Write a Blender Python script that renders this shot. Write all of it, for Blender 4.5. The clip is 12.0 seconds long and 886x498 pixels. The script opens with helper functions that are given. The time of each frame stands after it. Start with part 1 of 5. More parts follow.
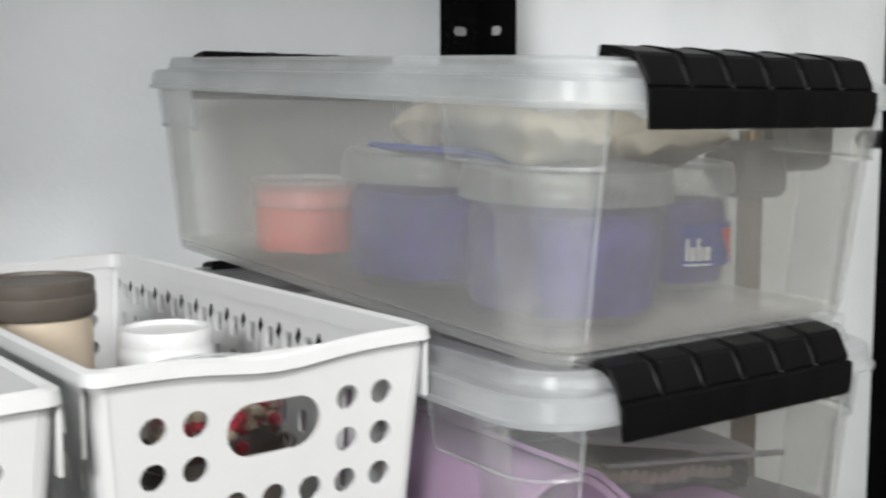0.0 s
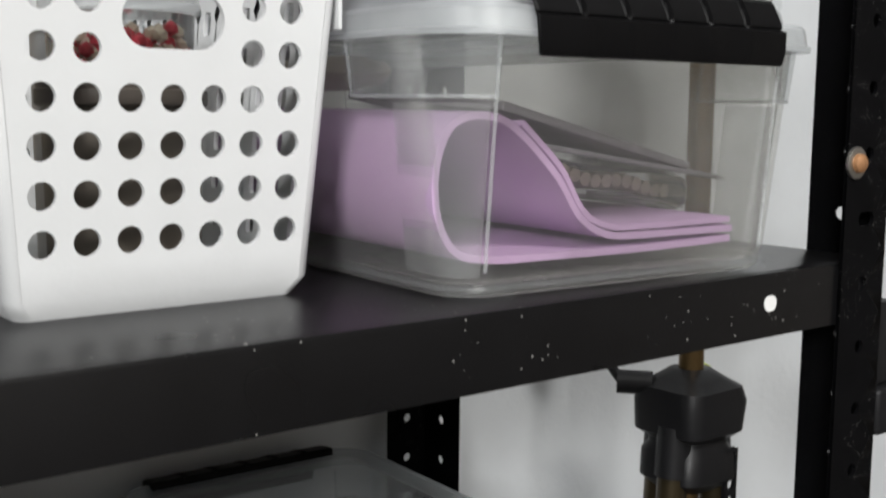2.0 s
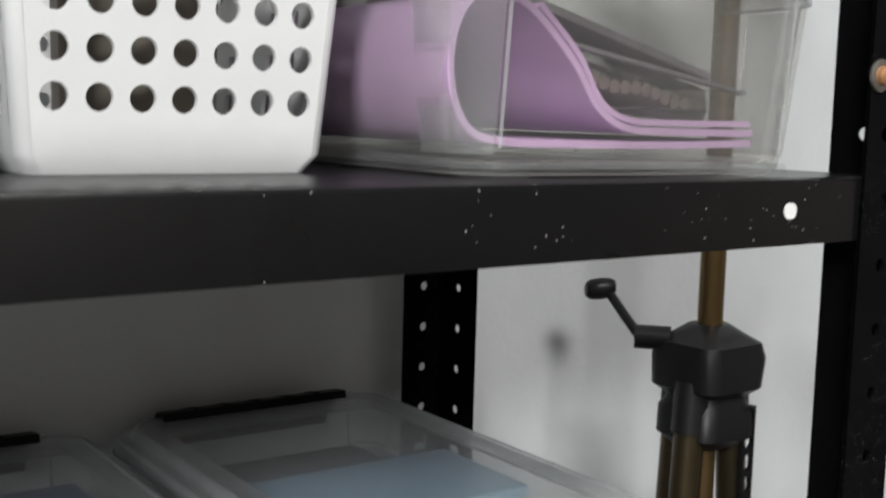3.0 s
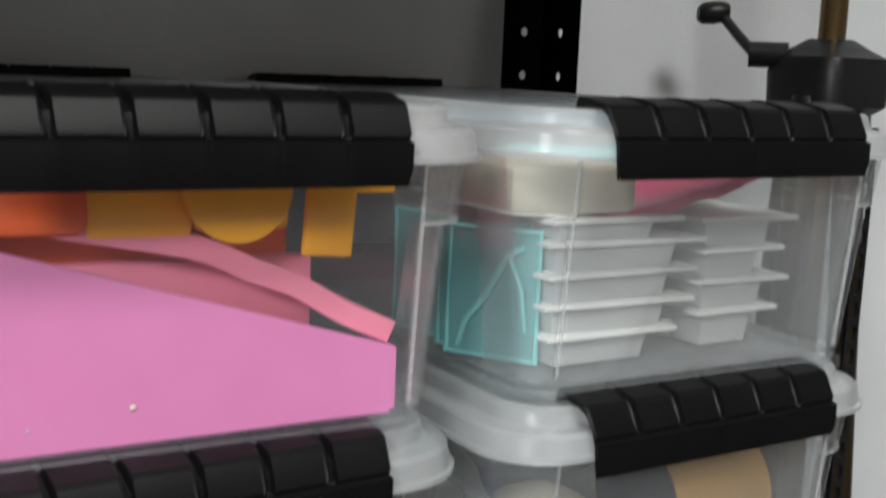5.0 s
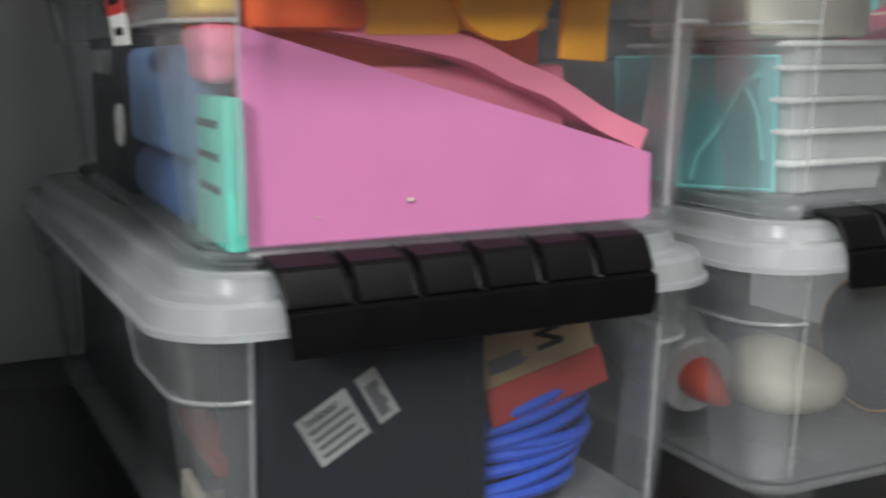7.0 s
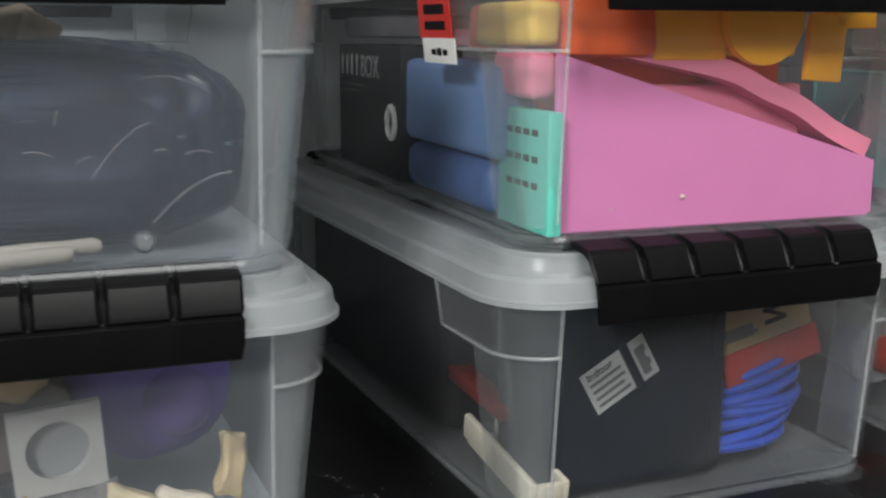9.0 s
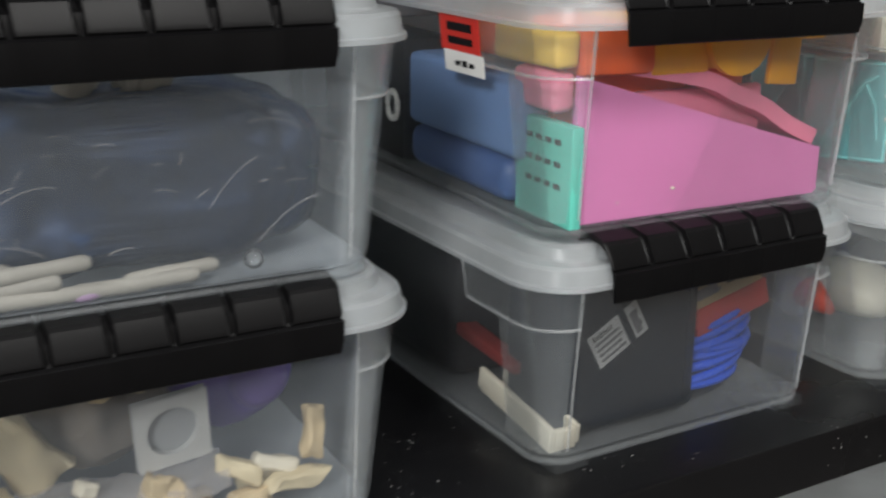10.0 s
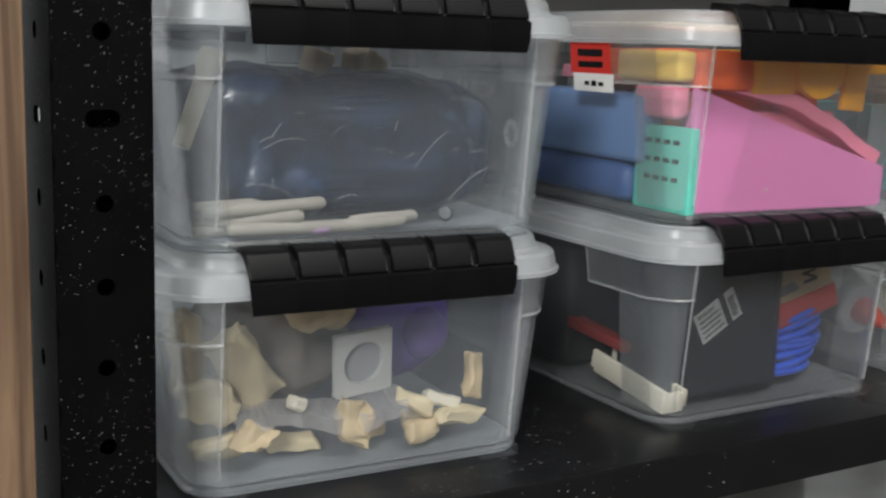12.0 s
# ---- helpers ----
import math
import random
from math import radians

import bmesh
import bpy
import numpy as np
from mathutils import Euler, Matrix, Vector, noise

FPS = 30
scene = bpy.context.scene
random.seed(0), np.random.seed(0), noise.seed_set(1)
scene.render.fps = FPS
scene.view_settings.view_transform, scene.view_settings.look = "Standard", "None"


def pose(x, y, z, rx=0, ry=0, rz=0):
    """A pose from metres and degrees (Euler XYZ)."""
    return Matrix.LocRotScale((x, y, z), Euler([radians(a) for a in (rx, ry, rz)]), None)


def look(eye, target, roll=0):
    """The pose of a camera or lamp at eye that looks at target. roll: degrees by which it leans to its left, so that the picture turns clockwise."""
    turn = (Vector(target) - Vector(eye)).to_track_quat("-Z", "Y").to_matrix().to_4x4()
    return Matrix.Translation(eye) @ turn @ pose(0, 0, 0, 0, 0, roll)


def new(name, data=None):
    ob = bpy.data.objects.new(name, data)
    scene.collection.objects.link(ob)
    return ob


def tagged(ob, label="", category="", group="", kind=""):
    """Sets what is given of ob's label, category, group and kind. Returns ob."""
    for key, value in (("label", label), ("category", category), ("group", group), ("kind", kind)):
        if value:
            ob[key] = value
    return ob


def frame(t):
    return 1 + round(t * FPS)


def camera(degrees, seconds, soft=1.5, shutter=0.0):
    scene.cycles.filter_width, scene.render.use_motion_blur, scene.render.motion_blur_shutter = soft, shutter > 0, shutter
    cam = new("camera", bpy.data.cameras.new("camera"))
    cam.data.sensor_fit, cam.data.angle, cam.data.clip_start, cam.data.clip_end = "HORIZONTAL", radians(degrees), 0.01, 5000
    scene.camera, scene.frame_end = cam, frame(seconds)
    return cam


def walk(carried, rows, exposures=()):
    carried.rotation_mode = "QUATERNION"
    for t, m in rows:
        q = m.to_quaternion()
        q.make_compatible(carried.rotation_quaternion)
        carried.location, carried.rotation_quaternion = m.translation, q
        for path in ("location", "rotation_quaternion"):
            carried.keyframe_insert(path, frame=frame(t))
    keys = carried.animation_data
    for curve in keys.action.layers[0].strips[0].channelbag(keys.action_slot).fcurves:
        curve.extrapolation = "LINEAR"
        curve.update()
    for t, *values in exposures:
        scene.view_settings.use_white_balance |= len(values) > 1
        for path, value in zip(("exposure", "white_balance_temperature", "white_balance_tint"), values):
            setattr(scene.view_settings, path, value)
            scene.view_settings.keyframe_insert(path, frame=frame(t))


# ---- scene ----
SH = 0.60          # top of the lower shelf above the floor
UP = SH + 0.3596   # top of the upper shelf
cam = camera(42.76, 12.0, soft=2.2, shutter=0.5)
PATH = [
    (0.0, pose(-0.1347, -0.2524, SH + 0.5386, 83.41, 0.14, -37.63)),
    (0.5, pose(-0.1193, -0.2723, SH + 0.5207, 83.95, 0.17, -38.87)),
    (1.0, pose(-0.1201, -0.2760, SH + 0.4833, 84.15, 0.10, -37.86)),
    (1.5, pose(-0.1178, -0.2676, SH + 0.4396, 83.44, -0.61, -38.09)),
    (2.0, pose(-0.1171, -0.2660, SH + 0.4193, 82.75, -0.64, -38.51)),
    (2.5, pose(-0.1155, -0.2663, SH + 0.3978, 82.29, -0.81, -38.70)),
    (2.7, pose(-0.1157, -0.2678, SH + 0.3902, 82.77, -1.04, -38.40)),
    (4.3, pose(-0.1054, -0.2703, SH + 0.2595, 82.95, -1.85, -31.45)),
    (4.5, pose(-0.1036, -0.2720, SH + 0.2403, 82.09, -0.99, -31.40)),
    (4.7, pose(-0.1012, -0.2776, SH + 0.2284, 81.46, -0.76, -31.42)),
    (5.0, pose(-0.1033, -0.2711, SH + 0.2101, 80.80, -2.35, -31.77)),
    (5.5, pose(-0.1044, -0.2761, SH + 0.1879, 79.65, -0.35, -31.65)),
    (6.0, pose(-0.1121, -0.2806, SH + 0.1673, 80.37, -1.03, -31.00)),
    (6.5, pose(-0.1216, -0.2753, SH + 0.1530, 79.87, 0.11, -29.20)),
    (7.0, pose(-0.1469, -0.2667, SH + 0.1536, 80.34, 0.61, -25.89)),
    (7.5, pose(-0.1791, -0.2797, SH + 0.1553, 80.76, -0.54, -21.93)),
    (7.7, pose(-0.1860, -0.2814, SH + 0.1538, 80.46, -0.53, -21.15)),
    (9.3, pose(-0.2637, -0.3095, SH + 0.1825, 78.09, 0.05, -23.47)),
    (9.5, pose(-0.2814, -0.3149, SH + 0.2155, 75.75, 0.51, -26.47)),
    (10.0, pose(-0.3263, -0.3215, SH + 0.2268, 72.91, -0.51, -29.72)),
    (10.5, pose(-0.3720, -0.3623, SH + 0.2028, 75.19, -0.22, -28.35)),
    (11.0, pose(-0.3916, -0.3299, SH + 0.1754, 80.47, -0.74, -27.21)),
    (11.5, pose(-0.4271, -0.3447, SH + 0.1692, 79.76, -1.17, -29.10)),
    (12.0, pose(-0.4379, -0.3740, SH + 0.1772, 79.89, -1.98, -30.14)),
]
EXPOSURE = [(0.0, 0.10), (2.7, 0.12), (4.3, 0.15), (6.5, 0.08), (7.7, 0.02), (9.3, 0.0), (12.0, 0.05)]
walk(cam, PATH, EXPOSURE)

# ---- light ----
world = bpy.data.worlds.new("world")
scene.world = world
world.use_nodes = True
world.node_tree.nodes["Background"].inputs[0].default_value = (0.80, 0.88, 1.0, 1)
world.node_tree.nodes["Background"].inputs[1].default_value = 0.25
scene.cycles.transparent_max_bounces = 32


def area_lamp(name, m, sx, sy, watts, colour):
    data = bpy.data.lights.new(name, "AREA")
    data.shape, data.size, data.size_y, data.energy, data.color = "RECTANGLE", sx, sy, watts, colour
    ob = new(name, data)
    ob.matrix_world = m
    return ob


area_lamp("ceiling_lamp", look((0.05, -1.35, 2.46), (0.05, -1.35, 0)), 0.8, 0.6, 50, (1.0, 0.98, 0.95))
area_lamp("window_light", look((-1.83, -1.65, 1.83), (0.0, 0.1, 0.85)), 0.55, 0.42, 60, (0.985, 0.985, 0.975))


# ---- materials ----
def nodes_of(name):
    m = bpy.data.materials.new(name)
    m.use_nodes = True
    nt = m.node_tree
    return m, nt, nt.nodes["Principled BSDF"], nt.nodes["Material Output"]


def mat(name, colour, rough=0.5, metal=0.0, grain=60.0, vary=0.12, bump=0.05, bump_scale=300.0, stain=8.0, spec=0.5):
    """A surface with two scales of colour variation, uneven gloss and fine relief."""
    m, nt, bsdf, out = nodes_of(name)
    tc = nt.nodes.new("ShaderNodeTexCoord")
    n1, n2, n3 = (nt.nodes.new("ShaderNodeTexNoise") for _ in range(3))
    for n, s in ((n1, grain), (n2, stain), (n3, bump_scale)):
        n.inputs["Scale"].default_value = s
        n.inputs["Detail"].default_value = 4
        nt.links.new(tc.outputs["Object"], n.inputs["Vector"])
    add = nt.nodes.new("ShaderNodeMath")
    add.operation = "ADD"
    nt.links.new(n1.outputs[0], add.inputs[0])
    nt.links.new(n2.outputs[0], add.inputs[1])
    ramp = nt.nodes.new("ShaderNodeMapRange")
    ramp.inputs[1].default_value, ramp.inputs[2].default_value = 0.6, 1.4
    ramp.inputs[3].default_value, ramp.inputs[4].default_value = 1 - vary, 1 + vary
    nt.links.new(add.outputs[0], ramp.inputs[0])
    mul = nt.nodes.new("ShaderNodeVectorMath")
    mul.operation = "SCALE"
    mul.inputs[0].default_value = colour
    nt.links.new(ramp.outputs[0], mul.inputs["Scale"])
    nt.links.new(mul.outputs[0], bsdf.inputs["Base Color"])
    rr = nt.nodes.new("ShaderNodeMapRange")
    rr.inputs[3].default_value, rr.inputs[4].default_value = max(0.03, rough - 0.1), min(1, rough + 0.1)
    nt.links.new(n2.outputs[0], rr.inputs[0])
    nt.links.new(rr.outputs[0], bsdf.inputs["Roughness"])
    bsdf.inputs["Metallic"].default_value = metal
    bsdf.inputs["Specular IOR Level"].default_value = spec
    if bump:
        b = nt.nodes.new("ShaderNodeBump")
        b.inputs["Strength"].default_value = bump
        b.inputs["Distance"].default_value = 0.002
        nt.links.new(n3.outputs[0], b.inputs["Height"])
        nt.links.new(b.outputs[0], bsdf.inputs["Normal"])
    return m


def milky(name, tint, haze, rough=0.25, gloss=0.5, through_tint=(0.985, 0.99, 0.99)):
    """Cloudy polypropylene: partly clear, partly a white haze that scatters light both ways, with a soft gloss."""
    m, nt, bsdf, out = nodes_of(name)
    nt.nodes.remove(bsdf)
    N = nt.nodes.new
    clear, dif, trl, glo = N("ShaderNodeBsdfTransparent"), N("ShaderNodeBsdfDiffuse"), N("ShaderNodeBsdfTranslucent"), N("ShaderNodeBsdfGlossy")
    clear.inputs[0].default_value = (*through_tint, 1)
    dif.inputs[0].default_value = trl.inputs[0].default_value = (*tint, 1)
    glo.inputs["Roughness"].default_value = rough
    body, cloud, top = N("ShaderNodeMixShader"), N("ShaderNodeMixShader"), N("ShaderNodeMixShader")
    body.inputs[0].default_value = 0.5
    nt.links.new(dif.outputs[0], body.inputs[1])
    nt.links.new(trl.outputs[0], body.inputs[2])
    tc, n1, rg = N("ShaderNodeTexCoord"), N("ShaderNodeTexNoise"), N("ShaderNodeMapRange")
    n1.inputs["Scale"].default_value, n1.inputs["Detail"].default_value = 14, 5
    rg.inputs[1].default_value, rg.inputs[2].default_value = 0.3, 0.7
    rg.inputs[3].default_value, rg.inputs[4].default_value = haze * 0.8, haze * 1.25
    nt.links.new(tc.outputs["Object"], n1.inputs["Vector"])
    nt.links.new(n1.outputs[0], rg.inputs[0])
    nt.links.new(rg.outputs[0], cloud.inputs[0])
    nt.links.new(clear.outputs[0], cloud.inputs[1])
    nt.links.new(body.outputs[0], cloud.inputs[2])
    fr, fm = N("ShaderNodeFresnel"), N("ShaderNodeMath")
    fr.inputs[0].default_value = 1.45
    fm.operation = "MULTIPLY"
    fm.inputs[1].default_value = gloss
    nt.links.new(fr.outputs[0], fm.inputs[0])
    nt.links.new(fm.outputs[0], top.inputs[0])
    nt.links.new(cloud.outputs[0], top.inputs[1])
    nt.links.new(glo.outputs[0], top.inputs[2])
    b, n3 = N("ShaderNodeBump"), N("ShaderNodeTexNoise")
    n3.inputs["Scale"].default_value = 45
    b.inputs["Strength"].default_value, b.inputs["Distance"].default_value = 0.15, 0.002
    nt.links.new(tc.outputs["Object"], n3.inputs["Vector"])
    nt.links.new(n3.outputs[0], b.inputs["Height"])
    nt.links.new(b.outputs[0], glo.inputs["Normal"])
    nt.links.new(top.outputs[0], out.inputs[0])
    return m


def speckled(name, colour, rough, scale, size, cover, spec):
    """Black powder-coated steel with an orange-peel skin and paint specks of uneven size."""
    m = mat(name, colour, rough, bump=0.045, bump_scale=800, vary=0.3, spec=spec)
    nt = m.node_tree
    bsdf = nt.nodes["Principled BSDF"]
    tc, v, sep, sz, s1, gate, n2, mul = (nt.nodes.new("ShaderNode" + k) for k in ("TexCoord", "TexVoronoi", "SeparateColor", "Math", "Math", "Math", "TexNoise", "Math"))
    v.inputs["Scale"].default_value = scale
    n2.inputs["Scale"].default_value, n2.inputs["Detail"].default_value = 11, 4
    sz.operation, sz.inputs[1].default_value = "MULTIPLY", size
    s1.operation = "LESS_THAN"
    gate.operation, gate.inputs[1].default_value = "GREATER_THAN", cover
    mul.operation = "MULTIPLY"
    L = nt.links.new
    L(tc.outputs["Object"], v.inputs["Vector"])
    L(tc.outputs["Object"], n2.inputs["Vector"])
    L(v.outputs["Color"], sep.inputs[0])
    pw = nt.nodes.new("ShaderNodeMath")
    pw.operation, pw.inputs[1].default_value = "POWER", 3.0
    L(sep.outputs[0], pw.inputs[0])
    L(pw.outputs[0], sz.inputs[0])
    L(v.outputs["Distance"], s1.inputs[0])
    L(sz.outputs[0], s1.inputs[1])
    L(n2.outputs[0], gate.inputs[0])
    L(s1.outputs[0], mul.inputs[0])
    L(gate.outputs[0], mul.inputs[1])
    mix = nt.nodes.new("ShaderNodeMix")
    mix.data_type = "RGBA"
    L(bsdf.inputs["Base Color"].links[0].from_socket, mix.inputs["A"])
    mix.inputs["B"].default_value = (0.14, 0.137, 0.132, 1)
    L(mul.outputs[0], mix.inputs["Factor"])
    L(mix.outputs["Result"], bsdf.inputs["Base Color"])
    return m


def wood(name, dark, light):
    m, nt, bsdf, out = nodes_of(name)
    tc, mp, n, r = (nt.nodes.new("ShaderNode" + k) for k in ("TexCoord", "Mapping", "TexNoise", "ValToRGB"))
    mp.inputs["Scale"].default_value = (60, 60, 3)
    n.inputs["Scale"].default_value, n.inputs["Detail"].default_value, n.inputs["Distortion"].default_value = 2.0, 6, 0.6
    r.color_ramp.elements[0].position, r.color_ramp.elements[0].color = 0.35, (*dark, 1)
    r.color_ramp.elements[1].position, r.color_ramp.elements[1].color = 0.65, (*light, 1)
    nt.links.new(tc.outputs["Object"], mp.inputs[0])
    nt.links.new(mp.outputs[0], n.inputs["Vector"])
    nt.links.new(n.outputs[0], r.inputs[0])
    nt.links.new(r.outputs[0], bsdf.inputs["Base Color"])
    bsdf.inputs["Roughness"].default_value = 0.5
    return m


STEEL = speckled("black_steel", (0.0035, 0.0035, 0.004), 0.30, 420, 0.26, 0.52, 0.5)
POSTM = speckled("black_post_steel", (0.0026, 0.0026, 0.003), 0.5, 1000, 0.26, 0.44, 0.05)
BUCKLE = mat("black_plastic", (0.0034, 0.0033, 0.0036), 0.42, spec=0.13, bump=0.02, bump_scale=500, vary=0.2)
BODY = milky("bin_body", (0.90, 0.94, 0.97), 0.021, 0.2, 0.12)
FRONT = milky("bin_front", (0.86, 0.92, 0.98), 0.024, 0.15, 0.3)
BASE = milky("bin_base", (0.90, 0.94, 0.97), 0.22, 0.25, 0.2)
CLOUDED = [milky("clouded_body", (0.86, 0.92, 0.97), 0.125, 0.2, 0.22), milky("clouded_front", (0.82, 0.90, 0.98), 0.060, 0.15, 0.3), milky("clouded_base", (0.86, 0.92, 0.98), 0.40, 0.25, 0.2)]
AGED = (0.985, 0.982, 0.968)
AGED_BIN = [milky("aged_body", (0.91, 0.93, 0.92), 0.060, 0.2, 0.22, AGED), milky("aged_front", (0.91, 0.93, 0.92), 0.040, 0.15, 0.3, AGED), milky("aged_base", (0.92, 0.93, 0.91), 0.30, 0.25, 0.2, AGED)]
WORN_BIN = [milky("worn_body", (0.92, 0.93, 0.91), 0.135, 0.25, 0.22, AGED), milky("worn_front", (0.92, 0.93, 0.92), 0.095, 0.2, 0.3, AGED), milky("worn_base", (0.93, 0.93, 0.91), 0.40, 0.25, 0.2, AGED)]
DULL_BIN = [milky("dull_body", (0.90, 0.94, 0.97), 0.055, 0.2, 0.22), milky("dull_front", (0.88, 0.93, 0.98), 0.080, 0.15, 0.3), milky("dull_base", (0.90, 0.94, 0.97), 0.25, 0.25, 0.2)]
SHOULDER = milky("bin_shoulder", (0.91, 0.95, 0.97), 0.06, 0.2, 0.3)
CORNER_HAZE = milky("corner_haze", (0.91, 0.95, 0.97), 0.10, 0.2, 0.3)
EDGE_GLINT = milky("edge_glint_plastic", (0.93, 0.96, 0.97), 0.24, 0.2)
PANEL = milky("bin_lid_panel", (0.92, 0.94, 0.95), 0.14, 0.25, 0.22)
LID = milky("bin_lid", (0.89, 0.93, 0.95), 0.28, 0.28)
FILM = milky("cloudy_film", (0.9, 0.86, 0.86), 0.22, 0.35, 0.25)
WRAP = milky("wrapping_film", (0.9, 0.92, 0.95), 0.02, 0.12, 0.8)
TUBC = milky("clear_tub", (0.92, 0.93, 0.95), 0.035, 0.15, 0.2)
CLEAR = milky("clear_film", (0.9, 0.92, 0.95), 0.02, 0.1, 0.9)
WHITE = mat("white_plastic", (0.59, 0.60, 0.605), 0.38, vary=0.03, bump=0.04)
WALLP = mat("wall_paint", (0.73, 0.76, 0.785), 0.7, vary=0.05, bump=0.2, bump_scale=160, grain=20, stain=3)
# Unseen walls and floor: darkened so that less light bounces under the shelves
WALLD = mat("wall_darkened", (0.22, 0.20, 0.18), 0.75, vary=0.08, bump=0.2, bump_scale=160, grain=20, stain=3)
FLOORM = mat("floor_darkened", (0.09, 0.085, 0.08), 0.45, vary=0.1)
WOODM = wood("wood_panel", (0.085, 0.05, 0.03), (0.25, 0.165, 0.10))
METAL = mat("zinc", (0.6, 0.58, 0.54), 0.35, metal=1.0)
RUST = mat("rusty_screw", (0.33, 0.17, 0.08), 0.6, metal=0.5, vary=0.3)
BRASS = mat("bronze_tube", (0.16, 0.105, 0.045), 0.33, metal=0.75, vary=0.1)
DARKBRASS = mat("dark_bronze_tube", (0.055, 0.042, 0.022), 0.36, metal=0.7, vary=0.15)
RUBBER = mat("matt_black", (0.009, 0.009, 0.010), 0.42, spec=0.3)


# ---- geometry helpers ----
def bevel(bm, w=0.001, seg=2, angle=0.6):
    edges = [e for e in bm.edges if len(e.link_faces) == 2 and e.calc_face_angle(0) > angle]
    if edges:
        bmesh.ops.bevel(bm, geom=edges, offset=w, segments=seg, profile=0.5, affect="EDGES", clamp_overlap=True)
    return bm


def part(name, bm, material, parent=None, label="", smooth=True, sharp=38):
    me = bpy.data.meshes.new(name)
    bmesh.ops.recalc_face_normals(bm, faces=bm.faces)
    bm.to_mesh(me)
    bm.free()
    if smooth:
        me.shade_smooth()
        me.set_sharp_from_angle(angle=radians(sharp))
    for mt in material if isinstance(material, (list, tuple)) else [material]:
        me.materials.append(mt)
    ob = new(name, me)
    if parent is not None:
        ob.parent = parent
    if label:
        ob["label"] = label
    return ob


def thing(name, m, label, category, group="", kind=""):
    ob = new(name)
    ob.empty_display_size = 0.02
    ob.matrix_world = m
    return tagged(ob, label, category, group, kind)


def solo(name, bm, material, m, label, category, group="", kind=""):
    ob = part(name, bm, material)
    ob.matrix_world = m
    return tagged(ob, label, category, group, kind)


def block(x0, x1, y0, y1, z0, z1, w=0.0, seg=2, bm=None):
    bm = bm or bmesh.new()
    v = [bm.verts.new(p) for p in ((x0, y0, z0), (x1, y0, z0), (x1, y1, z0), (x0, y1, z0), (x0, y0, z1), (x1, y0, z1), (x1, y1, z1), (x0, y1, z1))]
    fs = [bm.faces.new([v[i] for i in f]) for f in ((3, 2, 1, 0), (4, 5, 6, 7), (0, 1, 5, 4), (1, 2, 6, 5), (2, 3, 7, 6), (3, 0, 4, 7))]
    if w:
        es = {e for f in fs for e in f.edges}
        bmesh.ops.bevel(bm, geom=list(es), offset=w, segments=seg, profile=0.5, affect="EDGES", clamp_overlap=True)
    return bm


def rounded(hw, y0, y1, r, n=5):
    """A rounded rectangle's outline, counter-clockwise, half width hw, from y0 to y1."""
    pts = []
    for cx, cy, a in ((hw - r, y0 + r, -90), (hw - r, y1 - r, 0), (-hw + r, y1 - r, 90), (-hw + r, y0 + r, 180)):
        for k in range(n + 1):
            t = radians(a + 90 * k / n)
            pts.append((cx + r * math.cos(t), cy + r * math.sin(t)))
    return pts


def loft(rings, bm=None, cap0=True, cap1=True, closed=False):
    """Rings of equal numbers of 3D points, skinned."""
    bm = bm or bmesh.new()
    vs = [[bm.verts.new(p) for p in ring] for ring in rings]
    n = len(vs[0])
    pairs = list(zip(vs, vs[1:])) + ([(vs[-1], vs[0])] if closed else [])
    for a, b in pairs:
        for i in range(n):
            bm.faces.new((a[i], a[(i + 1) % n], b[(i + 1) % n], b[i]))
    if not closed:
        if cap0:
            bm.faces.new(vs[0][::-1])
        if cap1:
            bm.faces.new(vs[-1])
    return bm


def turned(profile, n=24, bm=None, m=None):
    """A body of revolution about z from (r, z) pairs."""
    rings = []
    for r, z in profile:
        ring = [Vector((r * math.cos(2 * math.pi * k / n), r * math.sin(2 * math.pi * k / n), z)) for k in range(n)]
        rings.append([m @ p for p in ring] if m else ring)
    return loft(rings, bm)


def tube(path, r, n=8, bm=None, closed=False):
    """A round bar along a list of points."""
    path = [Vector(p) for p in path]
    rings = []
    up = Vector((0.03, 0.02, 1))
    for i, p in enumerate(path):
        a = path[i - 1] if (i or closed) else p
        b = path[(i + 1) % len(path)] if (i + 1 < len(path) or closed) else p
        d = (b - a).normalized()
        s = d.cross(up)
        if s.length < 0.05:
            s = d.cross(Vector((1, 0.1, 0)))
        s.normalize()
        u = s.cross(d)
        rings.append([p + r * (math.cos(2 * math.pi * k / n) * s + math.sin(2 * math.pi * k / n) * u) for k in range(n)])
    return loft(rings, bm, closed=closed)


def sheet(path, width, thick, bm=None, axis="y"):
    """A bent strip: path of (a, z) pairs, of a width along the axis and a thickness."""
    path = [Vector((p[0], p[1])) for p in path]
    rings = []
    for i, p in enumerate(path):
        d = (path[min(i + 1, len(path) - 1)] - path[max(i - 1, 0)]).normalized()
        nrm = Vector((-d.y, d.x)) * thick / 2
        q = [(p + nrm, 0), (p + nrm, width), (p - nrm, width), (p - nrm, 0)]
        rings.append([(c.x, w, c.y) if axis == "y" else (w, c.x, c.y) for c, w in q])
    return loft(rings, bm)


def lumpy(bm, amount, scale, seed=0.0):
    for v in bm.verts:
        v.co += amount * noise.noise_vector(v.co * scale + Vector((seed, seed * 0.7, 3.1)))
    return bm


def ball(rx, ry, rz, sub=3, m=None):
    bm = bmesh.new()
    bmesh.ops.create_icosphere(bm, subdivisions=sub, radius=1.0)
    for v in bm.verts:
        v.co = Vector((v.co.x * rx, v.co.y * ry, v.co.z * rz))
    if m:
        bmesh.ops.transform(bm, matrix=m, verts=bm.verts)
    return bm


